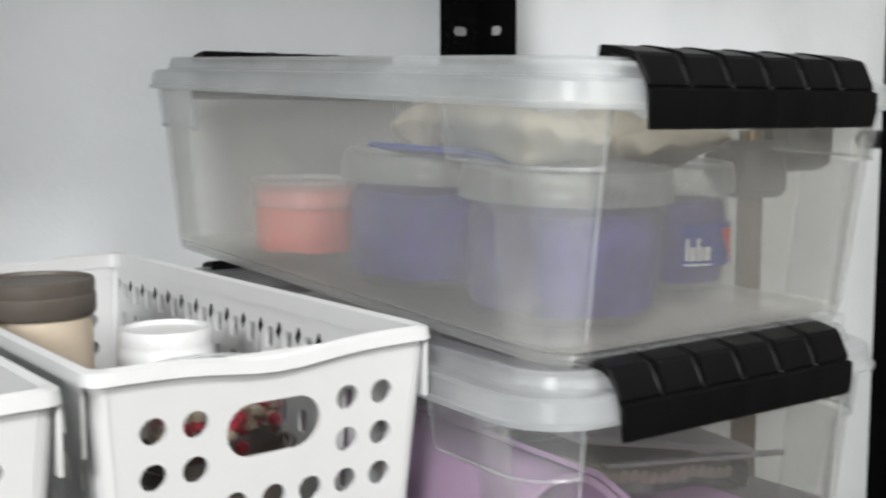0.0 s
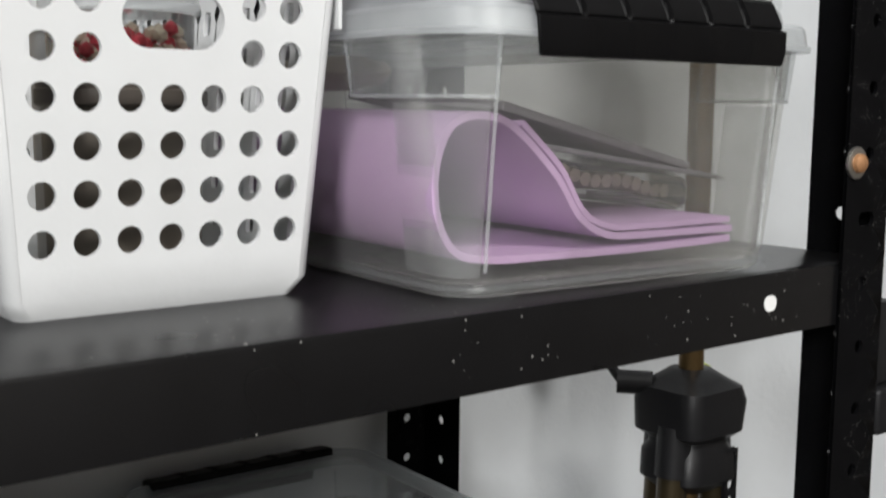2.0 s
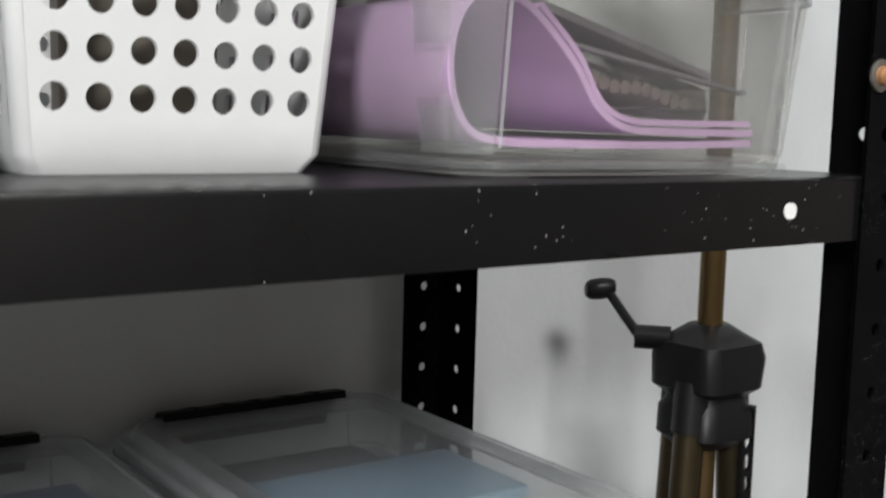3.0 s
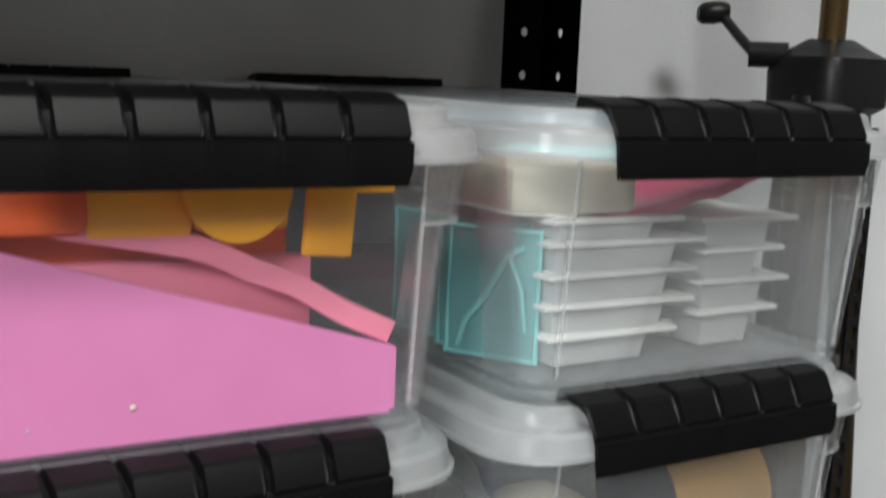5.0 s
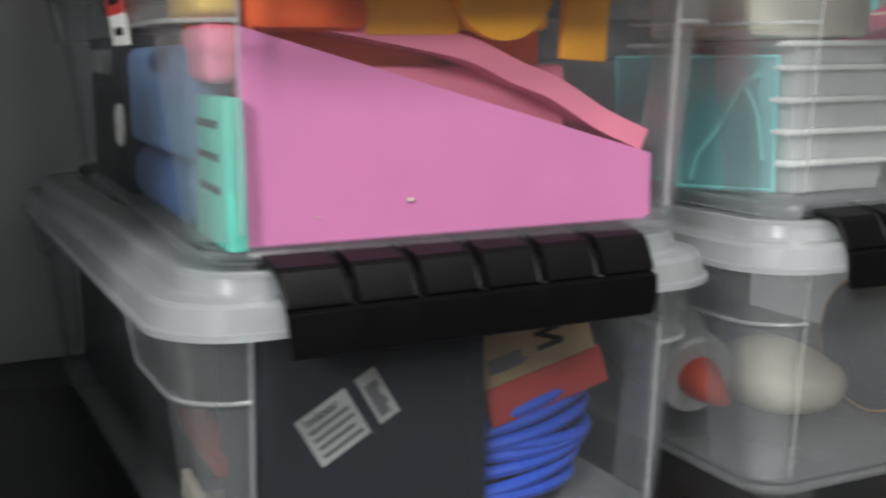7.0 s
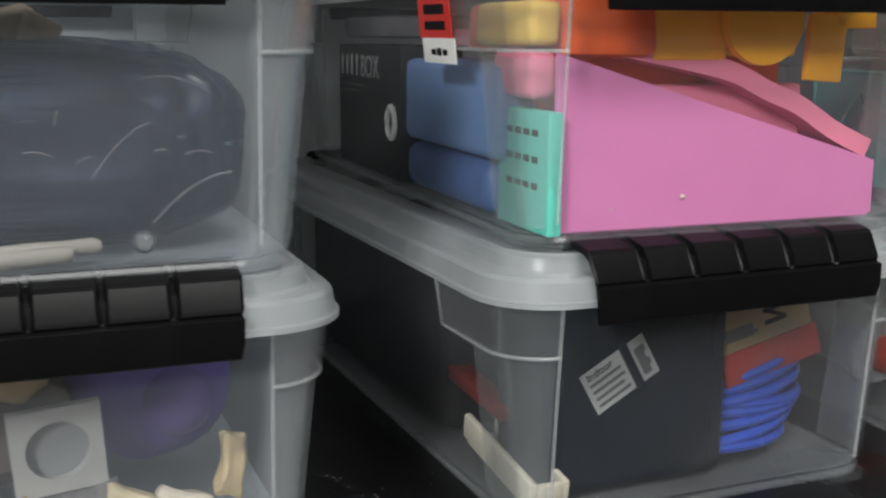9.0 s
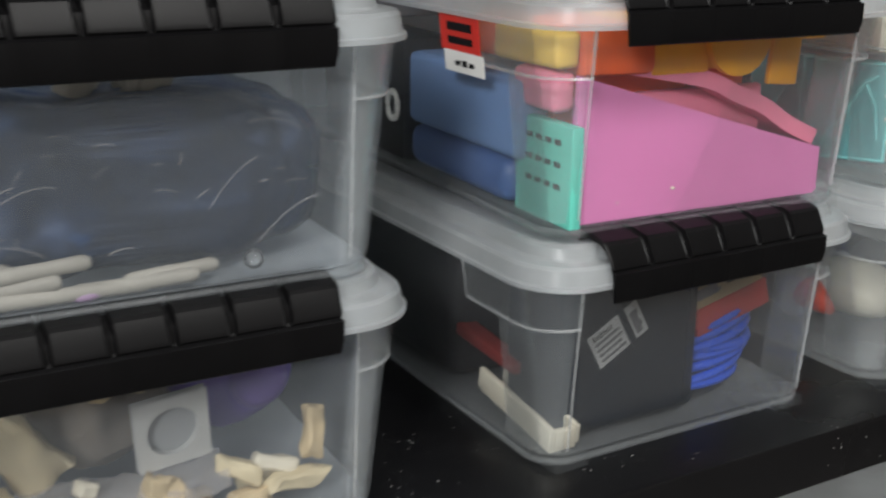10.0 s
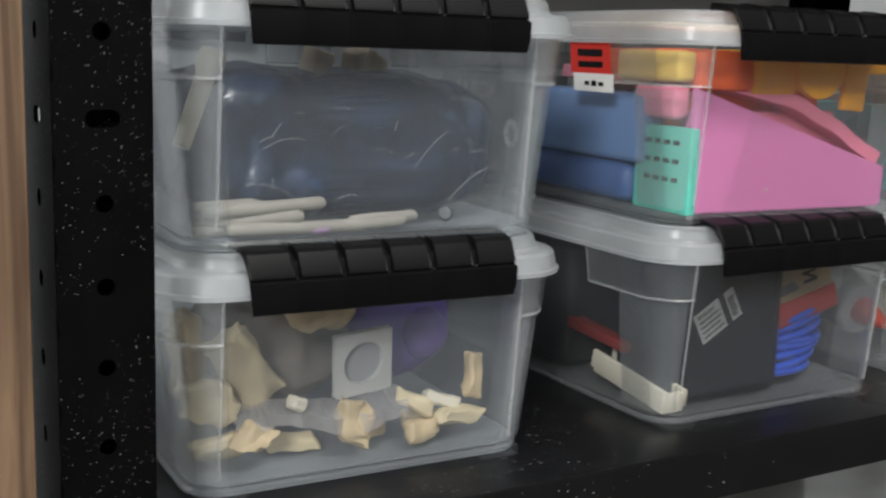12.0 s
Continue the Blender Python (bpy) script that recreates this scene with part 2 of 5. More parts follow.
def pierced(cells, place, thick, bm=None, n=16):
    """A plate of rectangular cells in (u, v), each with a round or long hole (centre, half sizes) or None.
    place(u, v, d) gives the 3D point at depth d below the face."""
    bm = bm or bmesh.new()
    for u0, u1, v0, v1, hole in cells:
        if hole is None:
            for d in (0, thick):
                bm.faces.new([bm.verts.new(place(u, v, d)) for u, v in ((u0, v0), (u1, v0), (u1, v1), (u0, v1))])
            continue
        cu, cv, ru, rv = hole
        r = min(ru, rv)
        ring, rim = [], []
        for k in range(n):
            a = 2 * math.pi * (k + 0.5) / n
            c, s = math.cos(a), math.sin(a)
            ring.append((cu + r * c + math.copysign(ru - r, c), cv + r * s + math.copysign(rv - r, s)))
            tu = ((u1 if c > 0 else u0) - cu) / c if abs(c) > 1e-9 else 1e9
            tv = ((v1 if s > 0 else v0) - cv) / s if abs(s) > 1e-9 else 1e9
            t = min(tu, tv)
            rim.append((cu + t * c, cv + t * s))
        corners = {}
        for u, v in ((u0, v0), (u1, v0), (u1, v1), (u0, v1)):
            a = math.atan2(v - cv, u - cu) % (2 * math.pi)
            corners[int((a / (2 * math.pi) * n - 0.5) // 1) % n] = (u, v)
        tops = []
        for d in (0, thick):
            R = [bm.verts.new(place(u, v, d)) for u, v in ring]
            O = [bm.verts.new(place(u, v, d)) for u, v in rim]
            tops.append((R, O))
            for k in range(n):
                j = (k + 1) % n
                loop = [R[k], O[k]]
                if k in corners:
                    loop.append(bm.verts.new(place(*corners[k], d)))
                bm.faces.new(loop + [O[j], R[j]])
        for k in range(n):
            j = (k + 1) % n
            bm.faces.new((tops[0][0][k], tops[0][0][j], tops[1][0][j], tops[1][0][k]))
    bmesh.ops.remove_doubles(bm, verts=bm.verts, dist=0.00005)
    return bm


def letters(text, size, material, parent, m, name="lettering"):
    cu = bpy.data.curves.new(name, "FONT")
    cu.body, cu.size, cu.extrude = text, size, 0.0001
    tmp = new(name, cu)
    me = bpy.data.meshes.new_from_object(tmp.evaluated_get(bpy.context.evaluated_depsgraph_get()))
    bpy.data.objects.remove(tmp)
    me.materials.append(material)
    ob = new(name, me)
    ob.parent = parent
    ob.matrix_local = m
    return ob


# ---- room ----
def slab(name, x0, x1, y0, y1, z0, z1, material, label, category):
    return solo(name, block(x0, x1, y0, y1, z0, z1), material, Matrix(), label, category, kind="structure")


slab("floor", -1.8, 2.7, -2.6, 0.366, -0.1, 0.0, FLOORM, "unseen grey floor of the room, kept dark to cut bounced light", "floor")
slab("ceiling", -1.8, 2.7, -2.6, 0.366, 2.5, 2.6, WALLP, "white painted ceiling", "ceiling")
slab("wall_north", -1.9, 2.8, 0.366, 0.47, -0.1, 2.6, WALLP, "white painted wall behind the shelf unit", "wall")
slab("wall_east", 2.7, 2.8, -2.6, 0.366, -0.1, 2.6, WALLD, "unseen wall, darkened to cut bounced light", "wall")
slab("wall_south", -1.9, 2.8, -2.7, -2.6, -0.1, 2.6, WALLD, "unseen wall, darkened to cut bounced light", "wall")
WY0, WY1, WZ0, WZ1 = -2.00, -1.30, 1.55, 2.11
bm = bmesh.new()
for y0, y1, z0, z1 in ((-2.6, WY0, -0.1, 2.6), (WY1, 0.366, -0.1, 2.6), (WY0, WY1, -0.1, WZ0), (WY0, WY1, WZ1, 2.6)):
    block(-1.9, -1.8, y0, y1, z0, z1, bm=bm)
solo("wall_west", bm, WALLD, Matrix(), "unseen wall with a window opening, darkened to cut bounced light", "wall", kind="structure")
window = thing("window_1", Matrix(), "white framed window at the room's side", "window", kind="structure")
for y0, y1, z0, z1 in ((WY0, WY0 + 0.04, WZ0, WZ1), (WY1 - 0.04, WY1, WZ0, WZ1), (WY0 + 0.04, WY1 - 0.04, WZ0, WZ0 + 0.04), (WY0 + 0.04, WY1 - 0.04, WZ1 - 0.04, WZ1)):
    part("window_frame", block(-1.90, -1.86, y0, y1, z0, z1, 0.003), WHITE, window)

# ---- the shelf unit ----
X0, X1, YB = -0.3640, 0.3412, 0.340
PW, PT = 0.0325, 0.0016
unit = thing("shelf_unit", Matrix(), "black speckled steel shelf unit with slotted angle posts", "shelf unit")
POST_TOP = UP + 0.62


def post(x, sx, y, sy, deep=0.038):
    """An angle post with a corner at (x, y) and flanges towards sx in x and sy in y, with a hole every 27 mm."""
    bm = bmesh.new()
    step, first = 0.0278, SH - 0.0440
    k0, k1 = math.ceil((0.03 - first) / step), int((POST_TOP - 0.03 - first) / step)
    for flange in (0, 1):
        w = PW if flange == 0 else deep
        cells, z = [], 0.005
        for k in range(k0, k1):
            zc = first + k * step
            ru = 0.0058 if k % 8 == 7 else 0.0031
            cells.append((0, w, z, zc + step / 2, (w * 0.5, zc, ru, 0.0031)))
            z = zc + step / 2
        cells.append((0, w, z, POST_TOP, None))
        if flange == 0:
            pierced(cells, lambda u, v, d: (x + sx * u, y + sy * d, v), PT, bm, 12)
        else:
            pierced(cells, lambda u, v, d: (x + sx * d, y + sy * u, v), PT, bm, 12)
    return part("post", bm, POSTM, unit)


post(X0, 1, -0.002, 1, 0.046)
post(X1, -1, -0.002, 1)
post(X0 + 0.001, 1, YB, -1)
post(X1 + 0.011, -1, YB, -1)


# Added backing: stands in for the shade inside the front left post's holes
bm = block(X0 + 0.0030, X0 + PW - 0.001, 0.0060, 0.0076, SH - 0.031, SH + 0.325)
part("hole_backing", bm, POSTM, unit, "added black plate that keeps the post's holes dark")


def shelf(z):
    """A pressed steel tray with a folded lip all round."""
    lip, t = 0.0265, 0.0012
    a, b, y0, y1 = X0 + 0.002, X1 - 0.002, 0.0, 0.362
    r = 0.0025
    rings = []
    for inset, zz in ((t, -lip), (0, -lip), (0, -r), (r * 0.3, -r * 0.3), (r, 0)):
        rings.append([(a + inset, y0 + inset, z + zz), (b - inset, y0 + inset, z + zz), (b - inset, y1 - inset, z + zz), (a + inset, y1 - inset, z + zz)])
    bm = loft(rings, cap0=False)
    inner = [[(a + i, y0 + i, z + zz), (b - i, y0 + i, z + zz), (b - i, y1 - i, z + zz), (a + i, y1 - i, z + zz)] for i, zz in ((t, -lip), (t, -t))]
    loft(inner, bm, cap0=False)
    return part("shelf_tray", bm, STEEL, unit)


for z in (SH - 0.36, SH - 0.0045, UP - 0.0044, UP + 0.42):
    shelf(z)
# pale slots near the ends of each front lip, where the wall shows through the punched steel
SLOT = mat("bare_slot", (0.75, 0.75, 0.74), 0.5)
for z in (SH, UP):
    for x in (0.2620, -0.287):
        bm = bmesh.new()
        loft([[(x + px, py, z - 0.0172 + pz) for px, pz in [(0.0030 * math.cos(t) + math.copysign(0.0009, math.cos(t)), 0.0032 * math.sin(t)) for t in [2 * math.pi * (k + 0.5) / 16 for k in range(16)]]] for py in (-0.0004, 0.0006)], bm)
        part("slot", bm, SLOT, unit, "pale punched slot")


def bolt(x, z):
    bm = turned([(0, 0), (0.0068, 0), (0.0068, 0.0012), (0.0060, 0.0016), (0, 0.0016)], 20, m=pose(x, -0.002, z, 90, 0, 0))
    b = part("washer", bm, METAL, unit, "pale washer")
    bm = turned([(0, 0.0016), (0.0042, 0.0016), (0.0040, 0.0034), (0.0025, 0.0046), (0, 0.0048)], 14, m=pose(x, -0.002, z, 90, 0, 0))
    part("bolt", bm, RUST, unit, "rusty bolt head")


bolt(0.314, UP + 0.0375)
bolt(0.314, SH + 0.0375)

# ---- storage bins ----
BD = 0.312  # depth of the base


def bin_shape(z):
    """Half width, front line and corner radius of the body at a height: the walls lean outwards."""
    g = 0.0075 * max(0.0, z) / 0.0865
    return 0.0785 + 1.25 * g, 0.0010 - 0.95 * g, 0.0112 + 1.25 * g


def bin_ring(z, grow, recess=0.0):
    """The bin's outline at a height: front and back panels set back between the corner pillars."""
    hw, yf, r = bin_shape(z)
    hw, y0, y1, r = hw + grow, yf - grow, BD - yf + grow, r + 0.004 * max(0, 1 - z / 0.012)
    base = rounded(hw, y0, y1, r, 5)
    a, b = hw - r - 0.0004, hw - r - 0.0016
    front = [(-a, y0), (-b, y0 + recess), (b, y0 + recess), (a, y0)]
    back = [(a, y1), (b, y1 - recess), (-b, y1 - recess), (-a, y1)]
    return [(px, py, z) for px, py in front + base[:12] + back + base[12:]]


def bin_corner(z, off, n=6):
    """The body's outline round one front corner, from the side wall to the front panel."""
    hw, yf, r = bin_shape(z)
    pts = [(hw + off, 0.0515), (hw + off, 0.032)]
    for k in range(n + 1):
        a = radians(90 * k / n)
        pts.append((hw - r + (r + off) * math.cos(a), yf + r - (r + off) * math.sin(a)))
    return pts


XS = 0.0015  # the clips sit a little off the middle


def storage_bin(x, y, z, yaw, label, plastic, tilt=0.0, group="clear storage bins"):
    root = thing("storage_bin", pose(x + XS, y, z, tilt, 0, yaw), label, "storage bin", group)
    # body: outer skin up, inner skin down
    t = 0.0014
    rings = [bin_ring(-0.0030, -0.003), bin_ring(-0.0018, -0.0005, 0.0004), bin_ring(0.006, 0.0, 0.0012), bin_ring(0.060, 0.0, 0.0012), bin_ring(0.0865, 0.0, 0.0012),
             bin_ring(0.0865, -t, 0.0012), bin_ring(0.060, -t, 0.0012), bin_ring(0.0025, -t, 0.0012), bin_ring(0.0008, -0.003 - t, 0.0004)]
    bm = loft(rings)
    for f in bm.faces:
        c = f.calc_center_median()
        if c.z < 0.003 and max(v.co.z for v in f.verts) < 0.004:
            f.material_index = 2
        elif abs(c.x) < 0.02 and (c.y < 0.02 or c.y > BD - 0.02):
            f.material_index = 1
    part("body", bm, plastic, root, sharp=30)
    part("bottom_edge", tube(bin_ring(0.0002, -0.0010), 0.0012, 6, closed=True), SHOULDER, root, "milky rounded bottom edge")
    # stepped shoulders wrapped round the four upper corners
    for sx in (-1, 1):
        for back in (0, 1):
            def put(p, zz):
                return (sx * p[0], BD - p[1] if back else p[1], zz)
            steps = [(0.0622, 0.0002), (0.0630, 0.0016), (0.0820, 0.0022), (0.0820, 0.0004)]
            rings = list(zip(*[[put(p, zz) for p in bin_corner(zz, off)] for zz, off in steps]))
            part("shoulder", loft(rings), SHOULDER, root)
    # feet
    for sx in (-1, 1):
        for back in (0, 1):
            xs = sorted((sx * 0.0735, sx * 0.054))
            ys = (0.0002, 0.016) if not back else (BD - 0.016, BD - 0.0002)
            part("foot", block(xs[0], xs[1], ys[0], ys[1], -0.0045, 0.0012, 0.0015), BODY, root)
    # lid
    def lid_ring(zz, inset, r=0.026):
        return [(px, py, zz) for px, py in rounded(0.0915 - inset, -0.0135 + inset, BD + 0.0135 - inset, r - inset * 0.6, 8)]
    rings = [lid_ring(0.0812, -0.0008), lid_ring(0.0830, -0.0010), lid_ring(0.0835, 0.0002), lid_ring(0.0895, 0.0012), lid_ring(0.0908, 0.0024), lid_ring(0.0912, 0.0072), lid_ring(0.0920, 0.0082), lid_ring(0.0960, 0.0092), lid_ring(0.0972, 0.0102),
             lid_ring(0.0973, 0.0118), lid_ring(0.0962, 0.0128), lid_ring(0.0962, 0.0240),
             lid_ring(0.0948, 0.0240), lid_ring(0.0946, 0.0150), lid_ring(0.0945, 0.0130), lid_ring(0.0940, 0.0112), lid_ring(0.0905, 0.0100), lid_ring(0.0892, 0.0040), lid_ring(0.0820, 0.0012)]
    bm = bmesh.new()
    vs = [[bm.verts.new(p) for p in ring] for ring in rings]
    n = len(vs[0])
    for k, a in enumerate(vs):
        b = vs[(k + 1) % len(vs)]
        if k == 11:
            continue
        for i in range(n):
            bm.faces.new((a[i], a[(i + 1) % n], b[(i + 1) % n], b[i]))
    lid = part("lid", bm, LID, root, sharp=24)
    part("panel", loft([rings[12], rings[11]]), PANEL, lid, "clearer middle panel")
    # added strips give the corners their milky haze; pale tubes draw the moulded edges' highlights
    for sx in (-1, 1):
        for back in (0, 1):
            def put(p, zz):
                return (sx * p[0], BD - p[1] if back else p[1], zz)
            steps = [(0.004, -0.0022), (0.0605, -0.0022), (0.0605, -0.0030), (0.004, -0.0030)]
            rings = list(zip(*[[put(p, zz) for p in bin_corner(zz, off)[1:]] for zz, off in steps]))
            part("haze_strip", loft(rings), CORNER_HAZE, root)
            pts = [put(bin_corner(zz, 0.0002)[-1], zz) for zz in (0.006, 0.030, 0.060, 0.0815)]
            part("edge_glint", tube(pts, 0.0007, 6), EDGE_GLINT, root)
            pts = [put(bin_corner(0.0800, 0.0022)[0], 0.0800)] + [put(p, 0.0624) for p in bin_corner(0.0624, 0.0012)]
            part("edge_glint", tube(pts, 0.0007, 6), EDGE_GLINT, root)
    for back in (0, 1):
        b = part("buckle", buckle_mesh(), BUCKLE, root, "black ribbed clip", sharp=22)
        b.matrix_local = pose(-XS, 0, 0) if not back else pose(-XS, BD, 0, 0, 0, 180)
    return root


def buckle_mesh():
    prof = [(0.0062, 0.0964), (0.0054, 0.1012), (-0.0010, 0.1006), (-0.0088, 0.0990), (-0.0104, 0.0978), (-0.0146, 0.0905), (-0.0150, 0.0890), (-0.0146, 0.0882), (-0.0166, 0.0874),
            (-0.0170, 0.0800), (-0.0162, 0.0757), (-0.0154, 0.0751), (-0.0146, 0.0757), (-0.0146, 0.0868), (-0.0118, 0.0946), (-0.0070, 0.0975), (0.0, 0.0985)]
    ends = [0.0602, 0.0602, 0.0600, 0.0597, 0.0594, 0.0590, 0.0586, 0.0582, 0.0588, 0.0584, 0.0576, 0.0574, 0.0574, 0.0585, 0.059, 0.0595, 0.06]
    stations = [(-1.0, 0.35), (-0.985, 0.0)]
    for k in range(1, 6):
        c = -1 + 2 * k / 6
        stations += [(c - 0.036, 0), (c - 0.026, -0.3), (c - 0.012, 1), (c + 0.004, 1), (c + 0.018, -0.3), (c + 0.028, 0)]
    stations += [(0.985, 0.0), (1.0, 0.35)]
    rings = []
    for s, dip in stations:
        ring = []
        for i, (py, pz) in enumerate(prof):
            k = dip if 1 <= i <= 6 else (dip * 0.3 if dip < 1 else 0)
            w = 0.0016 * k
            ring.append((s * ends[i], py + (w * 0.75 if i > 2 else 0), pz - (w if i < 6 else 0)))
        rings.append(ring)
    return loft(rings)


BINS = {}
PLASTIC = {"ll": CLOUDED, "lu": CLOUDED, "ml": [BODY, FRONT, BASE], "mu": [BODY, FRONT, BASE], "rl": DULL_BIN, "ru": DULL_BIN, "ub": AGED_BIN, "uu": WORN_BIN}
for key, x, y, z, yaw, label in (
        ("ll", -0.2311, 0.0315, SH, -1.3, "clear lidded plastic bin with black clips holding carved bits"),
        ("lu", -0.2338, 0.0258, SH + 0.1009, -1.4, "clear lidded plastic bin with black clips holding a navy pouch"),
        ("ml", 0.0, 0.0255, SH, 0.3, "clear lidded plastic bin with black clips holding blue cable"),
        ("mu", 0.0003, 0.0221, SH + 0.1009, -2.5, "clear lidded plastic bin with black clips full of craft supplies"),
        ("rl", 0.1942, 0.0220, SH, -0.8, "clear lidded plastic bin with black clips holding glue and tape"),
        ("ru", 0.1943, 0.0196, SH + 0.1009, -2.0, "clear lidded plastic bin with black clips full of white trays"),
        ("ub", 0.1850, 0.0045, UP, -3.1, "clear lidded plastic bin with black clips holding lilac foam"),
        ("uu", 0.1865, 0.0020, UP + 0.1009, -1.7, "clear lidded plastic bin with black clips holding purple clay")):
    BINS[key] = storage_bin(x, y, z, yaw, label, PLASTIC[key], 2.4 if key == "uu" else 0.0)


def inside(key, x, y, z, rx=0, ry=0, rz=0):
    return BINS[key].matrix_world @ pose(x - XS, y, z, rx, ry, rz)


# ---- materials of the contents ----
LILAC = mat("lilac_foam", (0.56, 0.38, 0.62), 0.75, vary=0.05, bump=0.15, bump_scale=900)
PINK = mat("pink_foam", (0.78, 0.245, 0.53), 0.7, vary=0.05, bump=0.1, bump_scale=800)
ROSE = mat("rose_foam", (0.90, 0.27, 0.40), 0.7, vary=0.08)
TANWOOD = mat("tan_wood", (0.55, 0.43, 0.26), 0.65, vary=0.25, grain=150)
ORANGE = mat("orange_felt", (0.92, 0.13, 0.02), 0.75, vary=0.12)
AMBER = mat("amber_card", (0.95, 0.42, 0.01), 0.6, vary=0.08)
CREAMCARD = mat("cream_card", (0.66, 0.57, 0.37), 0.65, vary=0.08)
YELLOW = mat("yellow_card", (0.85, 0.55, 0.10), 0.6, vary=0.06)
TEAL = mat("teal_plastic", (0.26, 0.76, 0.76), 0.4, vary=0.06)
MINT = mat("mint_card", (0.13, 0.62, 0.50), 0.55, vary=0.05)
BLUEB = mat("blue_box", (0.14, 0.24, 0.46), 0.5, vary=0.08)
PALEBLUE = mat("pale_blue_card", (0.36, 0.52, 0.68), 0.6, vary=0.1)
NAVYB = mat("dark_blue_box", (0.055, 0.11, 0.28), 0.5, vary=0.1)
NAVY = mat("navy_cloth", (0.011, 0.034, 0.095), 0.42, vary=0.45, stain=45, bump=0.5, bump_scale=120)
NAVY.node_tree.nodes["Principled BSDF"].inputs["Coat Weight"].default_value = 0.45
NAVY.node_tree.nodes["Principled BSDF"].inputs["Coat Roughness"].default_value = 0.2
CASE = mat("dark_case", (0.004, 0.009, 0.018), 0.6, vary=0.3, spec=0.2)
CABLE = mat("blue_cable", (0.03, 0.10, 0.62), 0.3, vary=0.06)
CARDRED = mat("dull_red_card", (0.36, 0.035, 0.03), 0.5, vary=0.15)
OLDWHITE = mat("off_white_card", (0.55, 0.55, 0.54), 0.7, vary=0.08)
OLDPAPER = mat("grey_paper_label", (0.40, 0.41, 0.41), 0.6, vary=0.12)
OLDTAN = mat("dull_tan_card", (0.34, 0.25, 0.14), 0.65, vary=0.2)
RED = mat("red_plastic", (0.62, 0.03, 0.02), 0.4, vary=0.08)
TIPRED = mat("red_nozzle", (0.72, 0.07, 0.03), 0.35, vary=0.05)
PAPER = mat("white_paper", (0.78, 0.77, 0.74), 0.7, vary=0.04)
INK = mat("black_ink", (0.010, 0.010, 0.011), 0.6, spec=0.12)
PRINTGREY = mat("pale_grey_print", (0.22, 0.22, 0.22), 0.6)
GREYINK = mat("grey_ink", (0.12, 0.12, 0.13), 0.6)
TAPE = mat("masking_tape", (0.62, 0.35, 0.085), 0.5, vary=0.08, grain=200)
CORE = mat("tape_core", (0.030, 0.040, 0.055), 0.7, vary=0.15)
CREAM = mat("cream_wood", (0.66, 0.56, 0.37), 0.6, vary=0.16, grain=120)
IVORY = mat("ivory_clay", (0.66, 0.61, 0.50), 0.6, vary=0.12)
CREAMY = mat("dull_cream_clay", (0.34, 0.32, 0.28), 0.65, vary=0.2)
PURPLE = mat("purple_clay", (0.085, 0.066, 0.26), 0.55, vary=0.45, stain=45, grain=110, bump=0.25, bump_scale=200)
VIOLET = mat("violet_cloth", (0.13, 0.09, 0.36), 0.7, vary=0.2)
CORAL = mat("coral_clay", (0.85, 0.24, 0.20), 0.5, vary=0.1)
TANDULL = mat("dull_wood", (0.26, 0.22, 0.17), 0.7, vary=0.2)
BEIGEBAG = mat("beige_cloth", (0.46, 0.42, 0.35), 0.75, vary=0.2, grain=30)
TAUPE = mat("taupe_lid", (0.085, 0.072, 0.062), 0.45, vary=0.08)
GREIGE = mat("greige_tub", (0.16, 0.14, 0.115), 0.5, vary=0.2)
SAND = mat("sand_jar", (0.55, 0.47, 0.37), 0.4, vary=0.12)
STICKBLUE = mat("blue_sticker", (0.02, 0.05, 0.30), 0.35, vary=0.05)
GLASSY = milky("glass_bead", (0.9, 0.92, 0.95), 0.15, 0.05, 1.0)
TRAYW = mat("white_tray", (0.86, 0.87, 0.85), 0.35, vary=0.04)
SMOKE = mat("grey_card", (0.24, 0.23, 0.25), 0.6, vary=0.2)
BERRY = mat("berry_bead", (0.62, 0.07, 0.09), 0.3, vary=0.2, grain=220, stain=160)
_nt = BERRY.node_tree
_geo, _ramp = _nt.nodes.new("ShaderNodeNewGeometry"), _nt.nodes.new("ShaderNodeValToRGB")
_ramp.color_ramp.interpolation = "CONSTANT"
_ramp.color_ramp.elements[0].color = (0.74, 0.07, 0.10, 1)
_ramp.color_ramp.elements[1].position, _ramp.color_ramp.elements[1].color = 0.55, (0.84, 0.74, 0.58, 1)
_nt.links.new(_geo.outputs["Random Per Island"], _ramp.inputs[0])
_nt.links.new(_ramp.outputs[0], _nt.nodes["Principled BSDF"].inputs["Base Color"])


